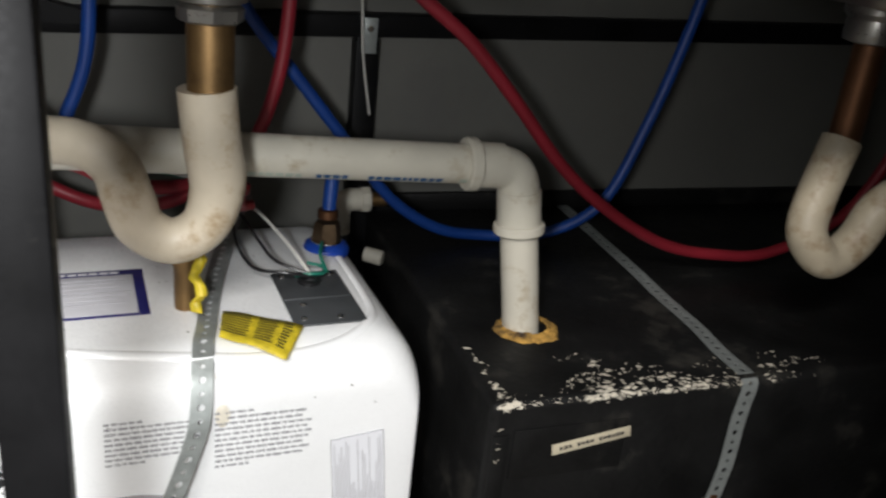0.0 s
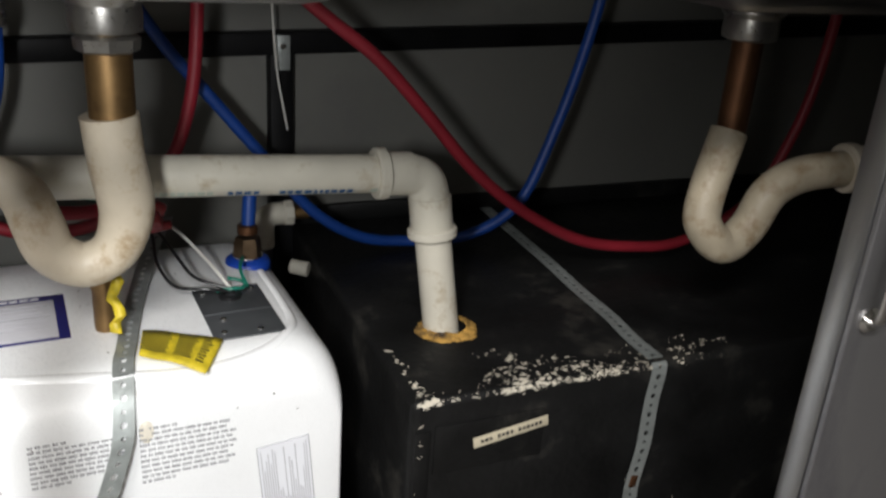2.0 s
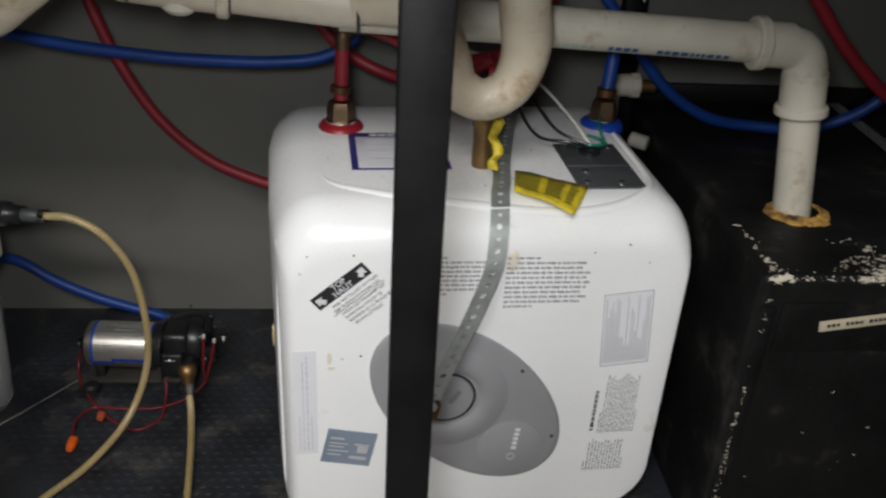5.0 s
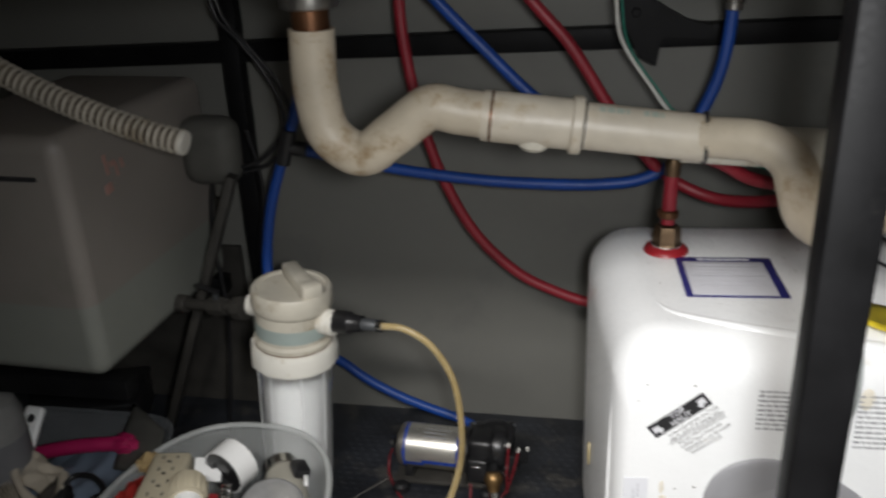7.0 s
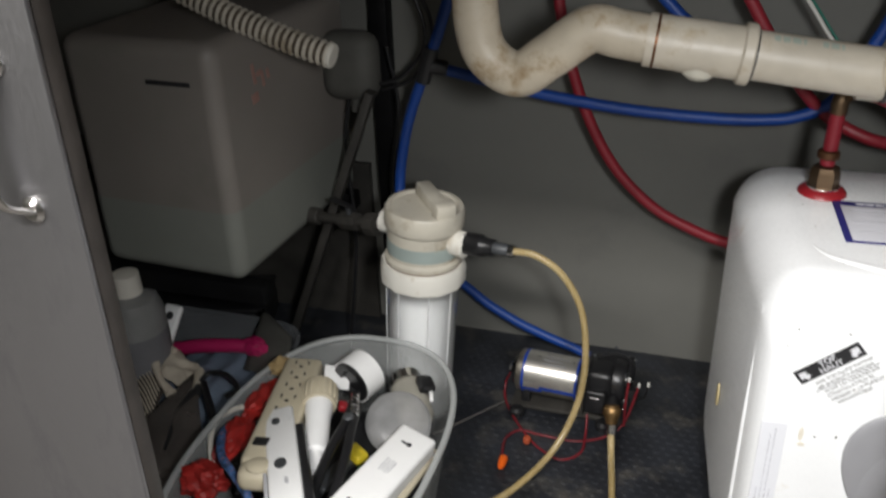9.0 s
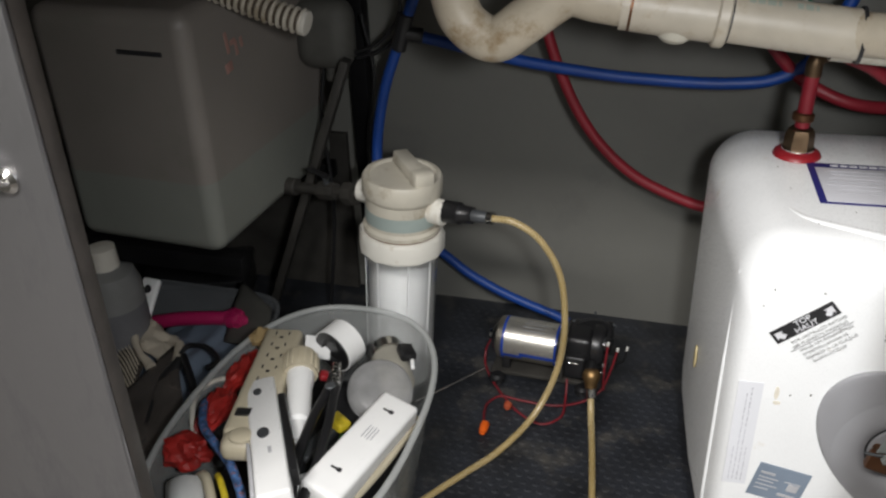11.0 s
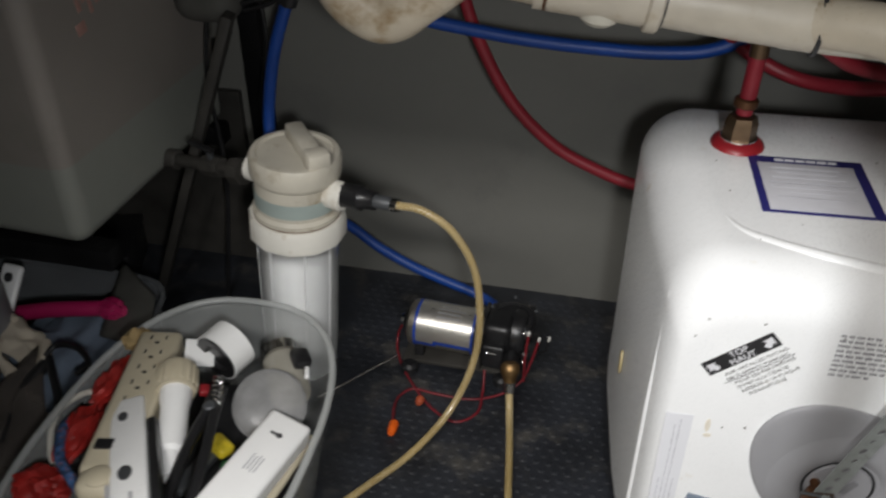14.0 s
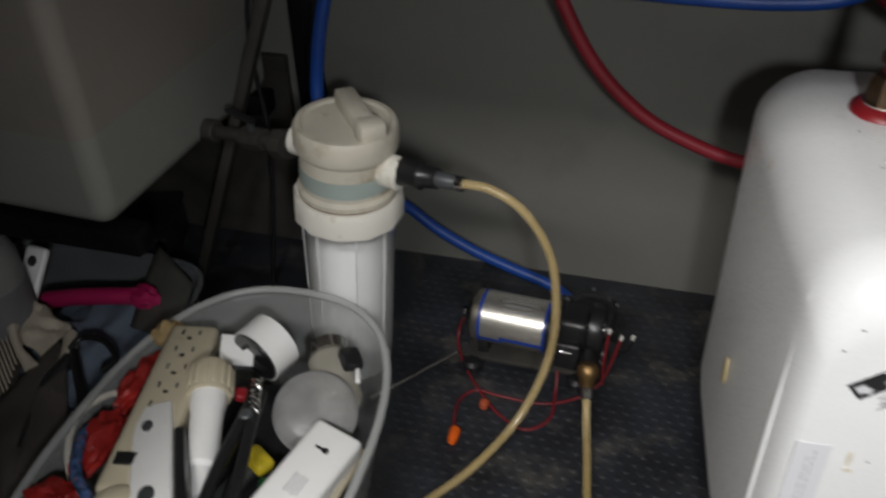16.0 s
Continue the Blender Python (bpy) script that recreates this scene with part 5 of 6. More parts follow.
for p, q, r, t in zip(lp[0], lp[0][1:], lp[1][1:], lp[1]):
    bm.faces.new((p, q, r, t))
part("maker_plate", bm, M_MOTOR, motor, "bright silver label wrapped round the can")
for k0, w in ((96, 0.030), (84, 0.040), (72, 0.034), (60, 0.038)):
    bm = bmesh.new()
    lp = [[bm.verts.new(PA @ Vector((0.0354 * math.cos(radians(base + sgn * (k0 + k))), 0.0354 * math.sin(radians(base + sgn * (k0 + k))), z))) for k in (-1.2, 1.2)] for z in (0.045, 0.045 + w)]
    bm.faces.new((lp[0][0], lp[0][1], lp[1][1], lp[1][0]))
    part("lettering", bm, M_GREYINK, motor)
part("end_bearing", lathe([(0.026, 0.0), (0.020, 0.006), (0.011, 0.009), (0.009, 0.014), (0.0, 0.015)], axis(pa, pa + (pa - pb)), 24, caps=False), M_CHROME, motor)
headb = part("pump_head", box((-0.416, 1.165, 0.062), (0.046, 0.066, 0.066), 0.012, (0, 0, -3), seg=3), M_BLACKPL, pump, "black plastic pump head")
part("valve_dome", lathe([(0.034, 0.0), (0.0345, 0.012), (0.030, 0.019), (0.012, 0.023), (0.0, 0.023)], pose(-0.396, 1.165, 0.066, 0, 90, -3), 32, caps=False), M_BLACKPL, headb)
for cy, cz, r in ((1.142, 0.086, 0.012), (1.188, 0.086, 0.012), (1.142, 0.044, 0.012)):
    part("valve_boss", lathe([(r, 0.0), (r, 0.006), (r * 0.7, 0.009), (0.0, 0.009)], pose(-0.377, cy, cz, 0, 90, -3), 16, caps=False), M_BLACKPL, headb)
part("mount_ring", lathe([(0.0, 0.104), (0.037, 0.104), (0.038, 0.108), (0.038, 0.118), (0.0, 0.118)], PA, 36, caps=False), M_BLACKPL, headb)
part("switch_box", box((-0.372, 1.155, 0.052), (0.03, 0.03, 0.03), 0.004), M_BLACKPL, headb)
for py, pz in ((1.135, 0.09), (1.195, 0.09), (1.135, 0.036), (1.195, 0.036)):
    part("head_screw", rod((-0.380, py, pz), (-0.373, py, pz), 0.0036), M_CHROME, headb)
part("inlet_box", box((-0.420, 1.136, 0.046), (0.034, 0.030, 0.042), 0.005, (0, 0, -3), seg=3), M_BLACKPL, headb)
part("box_clip", rod((-0.430, 1.119, 0.058), (-0.414, 1.118, 0.058), 0.0016), M_CHROME, headb)
part("inlet_port", rod((-0.394, 1.128, 0.052), (-0.391, 1.098, 0.056), 0.0105), M_BLACKPL, headb)
part("brass_fitting", lathe([(0.0, -0.002), (0.010, -0.002), (0.0135, 0.003), (0.0138, 0.011), (0.0100, 0.019), (0.009, 0.026), (0.0, 0.026)], axis((-0.390, 1.088, 0.072), (-0.388, 1.074, 0.045)), 18, caps=False), M_BRASS, pump, "dull brass fitting")
part("clamp_ring", rod((-0.388, 1.075, 0.050), (-0.386, 1.068, 0.036), 0.0088), M_CHROME, pump)
part("base_plate", box((-0.475, 1.165, 0.010), (0.165, 0.070, 0.007), 0.002), M_BRACE, pump, "dusty grey mounting plate")
part("mount_flange", box((-0.440, 1.163, 0.050), (0.006, 0.074, 0.076), 0.003, (0, 0, -3)), M_BRACE, pump, "dusty grey flange behind the motor")
cover = part("top_cover", lathe([(0.0, -0.02), (0.030, -0.02), (0.0315, 0.0), (0.0315, 0.008), (0.029, 0.011), (0.026, 0.008), (0.022, 0.009), (0.0, 0.012)], pose(-0.398, 1.170, 0.082, 24, 0, 0) @ Matrix.Diagonal((1.05, 0.85, 1, 1)), 36, caps=False), M_BLACKPL, pump, "round black valve cover with a raised rim")
for k in range(5):
    a = radians(20 + 72 * k)
    part("cover_screw", lathe([(0.0026, 0.012), (0.0026, 0.0135), (0.0, 0.014)], pose(-0.398, 1.170, 0.088, 24, 0, 0) @ pose(0.0335 * math.cos(a), 0.027 * math.sin(a), 0), 8, caps=False), M_DKGREY, cover)
for px in (-0.535, -0.425):
    part("saddle", box((px, 1.165, 0.020), (0.014, 0.05, 0.026), 0.002), M_BLACKPL, pump)
for px in (-0.545, -0.405):
    for py in (1.122, 1.208):
        part("rubber_foot", lathe([(0.0, 0.0), (0.013, 0.0), (0.013, 0.010), (0.008, 0.014), (0.0, 0.014)], pose(px, py, 0), 16, caps=False), M_BLACKPL, pump)
part("end_nut", lathe([(0.0, -0.012), (0.006, -0.012), (0.008, -0.009), (0.008, -0.003), (0.013, 0.0), (0.0, 0.001)], PA, 12, caps=False), M_CAN, motor)
for a, b in (((-0.371, 1.127, 0.094), (-0.370, 1.126, 0.102)), ((-0.356, 1.127, 0.086), (-0.355, 1.126, 0.094)), ((-0.342, 1.127, 0.090), (-0.341, 1.126, 0.098))):
    part("wire_end", rod(a, b, 0.0022, seg=10), M_WHITEW, pump, "pale crimped wire end")
part("black_lead", tube(smooth([(-0.342, 1.128, 0.090), (-0.346, 1.132, 0.066), (-0.362, 1.142, 0.05)], 6), 0.0018, 8), M_BLACKPL, pump)
M_REDW = mat("red_wire", (0.16, 0.010, 0.016), 0.4, bump=0.0)
for pts in ([(-0.567, 1.168, 0.045), (-0.576, 1.175, 0.02), (-0.573, 1.156, 0.003), (-0.551, 1.114, 0.003), (-0.518, 1.071, 0.003), (-0.489, 1.043, 0.003), (-0.455, 1.028, 0.003), (-0.429, 1.052, 0.003), (-0.428, 1.09, 0.006), (-0.430, 1.115, 0.028)],
            [(-0.541, 1.008, 0.007), (-0.546, 1.035, 0.006), (-0.545, 1.060, 0.003), (-0.529, 1.079, 0.003), (-0.496, 1.076, 0.003), (-0.442, 1.076, 0.003), (-0.401, 1.095, 0.004), (-0.376, 1.112, 0.018), (-0.364, 1.122, 0.05), (-0.356, 1.127, 0.087)],
            [(-0.372, 1.112, 0.02), (-0.373, 1.118, 0.055), (-0.371, 1.127, 0.095)]):
    hose("red_wire", pts, 0.0019, M_REDW, "thin red wire looping over the mat", "wire", "pump wires")
for (cx, cy), rz in (((-0.5375, 1.002), 82), ((-0.513, 1.047), -10)):
    wn = thing("wire_nut", (cx, cy, 0), "orange twist-on wire connector on the mat" if rz > 0 else "short red-brown twist-on wire connector", "wire connector", "wire connectors")
    part("cap", lathe([(0.0, 0.0), (0.004, 0.0), (0.0062, 0.006), (0.0072, 0.020), (0.0066, 0.022), (0.0, 0.022)] if rz > 0 else [(0.0, 0.0), (0.004, 0.0), (0.006, 0.003), (0.0065, 0.010), (0.0, 0.010)], pose(cx, cy - (0.02 if rz > 0 else 0), 0.0073) @ Matrix.Rotation(radians(-90), 4, "X"), 12, caps=False), M_ORANGE if rz > 0 else M_RUSTCAP, wn)
hose("clear_tube", [(-0.66, 1.03, 0.004), (-0.635, 1.06, 0.004), (-0.60, 1.105, 0.004), (-0.57, 1.14, 0.006)], 0.002, M_CHROME, "thin bare cable on the mat", "wire")

# ---- tub of odds and ends ----
def superloop(cx, cy, z, ax, ay, n=56, e=2.5):
    out = []
    for i in range(n):
        a = 2 * math.pi * i / n
        c, s = math.cos(a), math.sin(a)
        out.append(Vector((cx + ax * math.copysign(abs(c) ** (2 / e), c), cy + ay * math.copysign(abs(s) ** (2 / e), s), z)))
    return out


M_TUB = mat("frosted_tub", (0.56, 0.58, 0.57), 0.2, vary=0.06, scale=8, bump=0.03, alpha=0.25)
M_TUBRIM = mat("frosted_rim", (0.58, 0.60, 0.59), 0.2, vary=0.06, scale=8, bump=0.03, alpha=0.5)
TX, TY = -0.722, 0.775
tub = thing("storage_tub", (TX, TY, -0.006), "frosted plastic tub full of odds and ends", "tub")
thick(part("tub_wall", rings(bmesh.new(), [superloop(TX, TY, z, 0.152 * k, 0.245 * k) for z, k in ((-0.005, 0.72), (-0.002, 0.78), (0.01, 0.81), (0.09, 0.90), (0.168, 0.98), (0.175, 0.985))], True, False), M_TUB, tub), 0.002)
part("tub_rim", tube([*superloop(TX, TY, 0.178, 0.152, 0.245), superloop(TX, TY, 0.178, 0.152, 0.245)[0]], 0.0045, 10), M_TUBRIM, tub, "rolled rim")


def lumpy(c, s, seed, amp=0.25, sub=4, freq=14.0):
    """A crumpled soft lump."""
    bm = bmesh.new()
    bmesh.ops.create_icosphere(bm, subdivisions=sub, radius=1)
    for v in bm.verts:
        p = v.co * 1.0
        k = 1 + amp * noise.noise(p * 2.1 + Vector((seed, 0, 0))) + amp * 0.5 * noise.noise(p * 5 + Vector((0, seed, 0)))
        v.co = Vector((c[0] + s[0] * p.x * k, c[1] + s[1] * p.y * k, c[2] + s[2] * p.z * k))
    return bm


M_CLOTHK = mat("black_cloth", (0.012, 0.012, 0.014), 0.9, vary=0.3, bump=0.5, fine=300)
M_CLOTHB = mat("blue_grey_cloth", (0.15, 0.19, 0.25), 0.9, vary=0.2, bump=0.5, fine=300)
M_RIB = mat("red_ribbon", (0.36, 0.018, 0.014), 0.55, vary=0.45, scale=45, bump=0.5, fine=120)
# Dark lump added as filler beneath the things in the tub.
solo("dark_filler", lumpy((TX, TY - 0.01, 0.072), (0.115, 0.19, 0.072), 3, 0.12), M_CLOTHK, "crumpled dark filler added at the bottom of the tub", "bag")


def thing_box(name, c, s, bev, rot, material, label, category, group=""):
    t = thing(name, (c[0], c[1], c[2] - s[2] / 2), label, category, group)
    return t, pose(*c, *rot)


# power strip
ps, m = thing_box("power_strip", (-0.779, 0.800, 0.194), (0.052, 0.27, 0.03), 0, (-4, 3, 13), None, "dirty beige power strip lying in the tub", "power strip")
psb = part("body", box((0, 0, 0), (0.052, 0.235, 0.032), 0.007, m=m, seg=3), M_CREAM, ps)
part("end_cap", box((0, -0.124, 0.0), (0.050, 0.034, 0.030), 0.012, m=m, seg=4), M_CREAM, ps)
part("end_button", lathe([(0.014, 0.016), (0.014, 0.019), (0.011, 0.021), (0.0, 0.021)], m @ pose(0, -0.128, 0), 24, caps=False), M_CREAM, ps)
part("switch", box((0.0, -0.082, 0.0165), (0.036, 0.014, 0.004), 0.001, m=m), M_BLACKPL, psb, "dark rocker switch")
for i in range(6):
    y = 0.098 - 0.028 * i
    for dx, dy, w, h in ((-0.009, 0.004, 0.002, 0.008), (0.009, 0.004, 0.002, 0.007), (0.0, -0.006, 0.005, 0.004)):
        part("socket_slot", box((dx, y + dy, 0.0161), (w, h, 0.0008), 0, m=m), M_INK, psb)
part("mount_hole", lathe([(0.003, 0.016), (0.003, 0.0168), (0.0, 0.0168)], m @ pose(0, -0.063, 0), 10, caps=False), M_INK, psb)

# slim white device
wd, m = thing_box("white_device", (-0.722, 0.689, 0.209), (0.046, 0.24, 0.036), 0, (-6, -4, 31), None, "slim white plastic device with a black side", "device")
wdb = part("body", box((0, 0, 0), (0.038, 0.235, 0.030), 0.004, m=m, seg=3), M_WHITEPL, wd)
part("side_grip", box((0.024, 0.0, -0.002), (0.010, 0.16, 0.024), 0.003, m=m), M_BLACKPL, wd, "black rubber side")
part("clear_side", box((-0.0225, -0.01, -0.003), (0.005, 0.20, 0.022), 0.002, m=m), M_PALEINK, wd)
for u, v, r in ((-0.004, 0.085, 0.0065), (-0.003, -0.005, 0.009)):
    part("button", lathe([(r, 0.015), (r, 0.0158), (r * 0.8, 0.0164), (0.0, 0.0164)], m @ pose(u, v, 0) @ Matrix.Diagonal((0.8, 1.15, 1, 1)), 20, caps=False), M_DKGREY, wdb)
part("print", box((0.002, -0.04, 0.0152), (0.004, 0.012, 0.0005), 0, m=m), M_PALEINK, wdb)

# white box with keyhole slots
kb, m = thing_box("white_box", (-0.626, 0.735, 0.172), (0.05, 0.19, 0.04), 0, (-3, 12, -12), None, "white plastic box with two keyhole slots lying face down", "device")
kbb = part("body", box((0, 0, 0), (0.052, 0.188, 0.036), 0.006, m=m, seg=3), M_WHITEPL, kb)
for v in (0.062, -0.056):
    part("keyhole", lathe([(0.0035, 0.018), (0.0035, 0.0186), (0.0, 0.0186)], m @ pose(0.002, v, 0), 12, caps=False), M_INK, kbb)
    part("keyhole", box((-0.003, v, 0.0183), (0.012, 0.003, 0.0006), 0, m=m), M_INK, kbb)
for i in range(4):
    part("print", box((0.0 + 0.004 * i - 0.006, 0.016, 0.0182), (0.0016, 0.024 - 0.003 * (i % 2), 0.0005), 0, m=m), M_PALEINK, kbb)
part("lid_seam", box((0, 0, -0.006), (0.0526, 0.1886, 0.0012), 0, m=m), M_PALEINK, kbb)

# plastic valve with a ribbed cap
va = thing("plastic_valve", (-0.73, 0.80, 0.16), "white plastic valve with a ribbed cream cap", "valve")
v0, v1 = Vector((-0.700, 0.715, 0.185)), Vector((-0.752, 0.853, 0.208))
VM = axis(v0, v1)
part("stem", lathe([(0.0, 0.0), (0.010, 0.0), (0.011, 0.03), (0.015, 0.034), (0.016, 0.09), (0.018, 0.10), (0.018, 0.115), (0.0, 0.115)], VM, 24, caps=False), M_WHITEPL, va)
capv = part("cap", lathe([(0.0, 0.112), (0.022, 0.112), (0.0225, 0.118), (0.0225, 0.142), (0.020, 0.147), (0.0, 0.148)], VM, 36, caps=False), M_CREAM, va, "ribbed cream cap")
for i in range(16):
    a = i * 2 * math.pi / 16
    part("rib", box((0.0226 * math.cos(a), 0.0226 * math.sin(a), 0.129), (0.0028, 0.0036, 0.026), 0.0008, (0, 0, math.degrees(a)), seg=1, m=VM), M_CREAM, capv)

# roll of tape
tr = thing("tape_roll", (-0.718, 0.915, 0.16), "roll of white tape with a black core", "tape roll")
TM = axis((-0.722, 0.912, 0.188), (-0.768, 0.800, 0.176)) @ Matrix.Diagonal((0.9, 0.9, 1, 1))
part("tape", lathe([(0.0325, -0.016), (0.036, -0.016), (0.036, 0.016), (0.0325, 0.016), (0.0325, -0.016)], TM, 40, caps=False), M_WHITEPL, tr)
part("core", lathe([(0.0, -0.013), (0.0322, -0.013), (0.0345, 0.0155), (0.0335, 0.0175), (0.021, 0.0175), (0.019, 0.012), (0.0, 0.012)], TM, 36, caps=False), M_BLACKPL, tr)

# translucent dome and jar
M_FROST = mat("frosted_plastic", (0.40, 0.40, 0.40), 0.3, vary=0.15, scale=40, bump=0.02, alpha=0.55)
dm = thing("plastic_dome", (-0.645, 0.855, 0.15), "frosted plastic dome lid", "lid")
DM = axis((-0.645, 0.855, 0.166), (-0.55, 0.62, 0.55))
part("dome", lathe([(0.043, 0.0), (0.0425, 0.006), (0.039, 0.010), (0.028, 0.0135), (0.012, 0.015), (0.0, 0.0152)], DM, 40, caps=False), M_FROST, dm)
part("dome_rim", lathe([(0.040, -0.004), (0.0436, -0.004), (0.0436, 0.001), (0.040, 0.001), (0.040, -0.004)], DM, 40, caps=False), M_FROST, dm)
jr = thing("glass_jar", (-0.655, 0.93, 0.12), "small clear jar with a metal lid", "jar")
JM = axis((-0.630, 0.885, 0.150), (-0.672, 0.955, 0.168))
part("glass", lathe([(0.0, 0.0), (0.022, 0.0), (0.025, 0.004), (0.025, 0.058), (0.020, 0.064), (0.0, 0.064)], JM, 32, caps=False), mat("cloudy_glass", (0.42, 0.40, 0.34), 0.12, bump=0.0, alpha=0.7), jr)
part("lid", lathe([(0.0, 0.064), (0.022, 0.064), (0.0225, 0.078), (0.0, 0.079)], JM, 32, caps=False), M_CHROME, jr)
bc = thing("binder_clip", (-0.618, 0.905, 0.17), "black clip with a white tip", "clip")
part("clip_body", box((-0.626, 0.915, 0.190), (0.022, 0.026, 0.014), 0.004, (10, 20, 40)), M_BLACKPL, bc)
part("tip", box((-0.612, 0.897, 0.186), (0.005, 0.018, 0.005), 0.001, (0, 0, 20)), M_WHITEPL, bc)

# spring, pliers, odd bits
helix = [Vector((-0.684 - 0.00032 * t + 0.0055 * math.cos(t * 0.75), 0.806 + 0.00085 * t, 0.207 + 0.0055 * math.sin(t * 0.75))) for t in range(52)]
solo("coil_spring", tube(helix, 0.0011, 6), M_CHROME, "bright steel coil spring", "spring")
pl = thing("pliers", (-0.69, 0.74, 0.17), "black handled pliers among the odds and ends", "pliers")
for k in (-1, 1):
    part("plier_arm", tube(smooth([(-0.698 + 0.004 * k, 0.842, 0.195), (-0.690 + 0.005 * k, 0.80, 0.198), (-0.682 + 0.011 * k, 0.745, 0.196), (-0.672 + 0.012 * k, 0.68, 0.190), (-0.664 + 0.006 * k, 0.63, 0.182)], 6), 0.0062, 10), M_BLACKPL, pl)
part("pivot", rod((-0.692, 0.805, 0.203), (-0.692, 0.805, 0.207), 0.007), M_DKGREY, pl)
for nm, c, s, rot, m1, lab in (("red_bit", (-0.715, 0.838, 0.192), (0.012, 0.014, 0.010), (10, 20, 30), M_REDPL, "small red plastic piece"),
                               ("yellow_bit", (-0.676, 0.785, 0.165), (0.02, 0.03, 0.014), (5, 10, 60), M_YELLOW, "small yellow plastic piece"),
                               ("green_bit", (-0.655, 0.765, 0.152), (0.026, 0.02, 0.014), (0, 15, 20), mat("green_plastic", (0.01, 0.16, 0.06), 0.35, bump=0.0), "small green plastic piece"),
                               ("white_scrap", (-0.752, 0.902, 0.186), (0.036, 0.034, 0.004), (28, 16, 24), M_WHITEPL, "scrap of white plastic"),
                               ("white_scrap", (-0.668, 0.668, 0.168), (0.03, 0.03, 0.02), (20, 10, 50), M_WHITEPL, "crumpled white paper scrap"),
                               ("sponge", (-0.822, 0.905, 0.168), (0.034, 0.03, 0.022), (10, 5, 20), mat("orange_sponge", (0.52, 0.30, 0.12), 0.9, bump=0.6), "worn orange sponge in the tub"),
                               ("steel_bracket_piece", (-0.692, 0.755, 0.155), (0.018, 0.07, 0.012), (0, 5, -14), M_DKGREY, "small dark metal bracket")):
    solo(nm, box(c, s, min(s) * 0.3, rot, 3), m1, lab, nm.split("_")[-1])
hose("beige_cable", [(-0.585, 0.83, 0.150), (-0.592, 0.79, 0.152), (-0.602, 0.735, 0.152), (-0.618, 0.68, 0.150), (-0.64, 0.63, 0.145), (-0.67, 0.59, 0.14)], 0.006, M_CREAM, "thick beige cable along the tub's side", "cable")
hose("beige_cable", [(-0.80, 0.655, 0.165), (-0.785, 0.645, 0.178), (-0.768, 0.625, 0.172), (-0.752, 0.60, 0.15), (-0.74, 0.575, 0.12)], 0.006, M_CREAM, "looped beige cable end", "cable")
hose("yellow_cable", [(-0.775, 0.655, 0.172), (-0.762, 0.640, 0.18), (-0.745, 0.618, 0.170), (-0.735, 0.59, 0.14)], 0.004, M_YELLOW, "yellow cord in the tub", "cable")
M_ROPE = mat("blue_flecked_rope", (0.05, 0.12, 0.28), 0.8, vary=0.9, scale=150, bump=0.5, dirt=((0.4, 0.12, 0.06), 0.5, 160))
hose("braided_rope", [(-0.852, 0.80, 0.16), (-0.85, 0.762, 0.180), (-0.825, 0.715, 0.188), (-0.795, 0.69, 0.186), (-0.765, 0.668, 0.182), (-0.735, 0.635, 0.172), (-0.715, 0.60, 0.16)], 0.0055, M_ROPE, "blue braided rope with red flecks", "rope")
for c, s, sd in (((-0.842, 0.85, 0.165), (0.016, 0.042, 0.018), 1), ((-0.838, 0.765, 0.168), (0.017, 0.04, 0.018), 5), ((-0.838, 0.688, 0.166), (0.028, 0.024, 0.022), 9)):
    solo("red_ribbon", lumpy(c, s, sd, 0.34, 4), M_RIB, "crumpled red ribbon in the tub", "ribbon", "red ribbons")
cup = thing("white_cup", (-0.805, 0.63, 0.1), "white plastic cup lying in the tub", "cup")
thick(part("cup_wall", lathe([(0.020, 0.0), (0.023, 0.02), (0.027, 0.06)], axis((-0.79, 0.595, 0.135), (-0.818, 0.665, 0.160)), 28, caps=False), M_WHITEPL, cup), 0.0015)

# ---- shallow bin and what lies in it ----
M_BIN = mat("grey_clear_bin", (0.17, 0.18, 0.19), 0.35, vary=0.15, bump=0.03, alpha=0.5)
BX, BY = -1.06, 0.90
bin_ = thing("shallow_bin", (BX, BY, -0.006), "shallow clear plastic bin holding tools", "bin")
thick(part("bin_wall", rings(bmesh.new(), [superloop(BX, BY, z, 0.165 * k, 0.215 * k, e=6) for z, k in ((-0.005, 0.88), (0.0, 0.90), (0.105, 0.98), (0.11, 1.0))], True, False), M_BIN, bin_), 0.002)
part("bin_rim", tube([*superloop(BX, BY, 0.112, 0.165, 0.215, e=6), superloop(BX, BY, 0.112, 0.165, 0.215, e=6)[0]], 0.004, 8), M_BIN, bin_)
solo("blue_cloth", lumpy((BX + 0.05, BY + 0.05, 0.05), (0.10, 0.13, 0.055), 12, 0.3, 5), M_CLOTHB, "crumpled blue-grey cloth in the bin", "cloth")
solo("dark_cloth", lumpy((BX + 0.06, BY - 0.10, 0.04), (0.09, 0.09, 0.05), 17, 0.3, 4), mat("brown_cloth", (0.09, 0.075, 0.07), 0.9, vary=0.3, bump=0.5), "crumpled dark brown cloth in the bin", "cloth")
bt = thing("plastic_bottle", (-1.10, 0.935, 0.0), "grey plastic bottle with a white screw cap", "bottle")
part("bottle_body", lathe([(0.0, 0.0), (0.046, 0.0), (0.046, 0.005), (0.046, 0.222), (0.039, 0.243), (0.021, 0.252), (0.0, 0.252)], pose(-1.10, 0.935, 0.0), 36, caps=False), mat("grey_bottle", (0.22, 0.22, 0.215), 0.35, bump=0.02), bt)
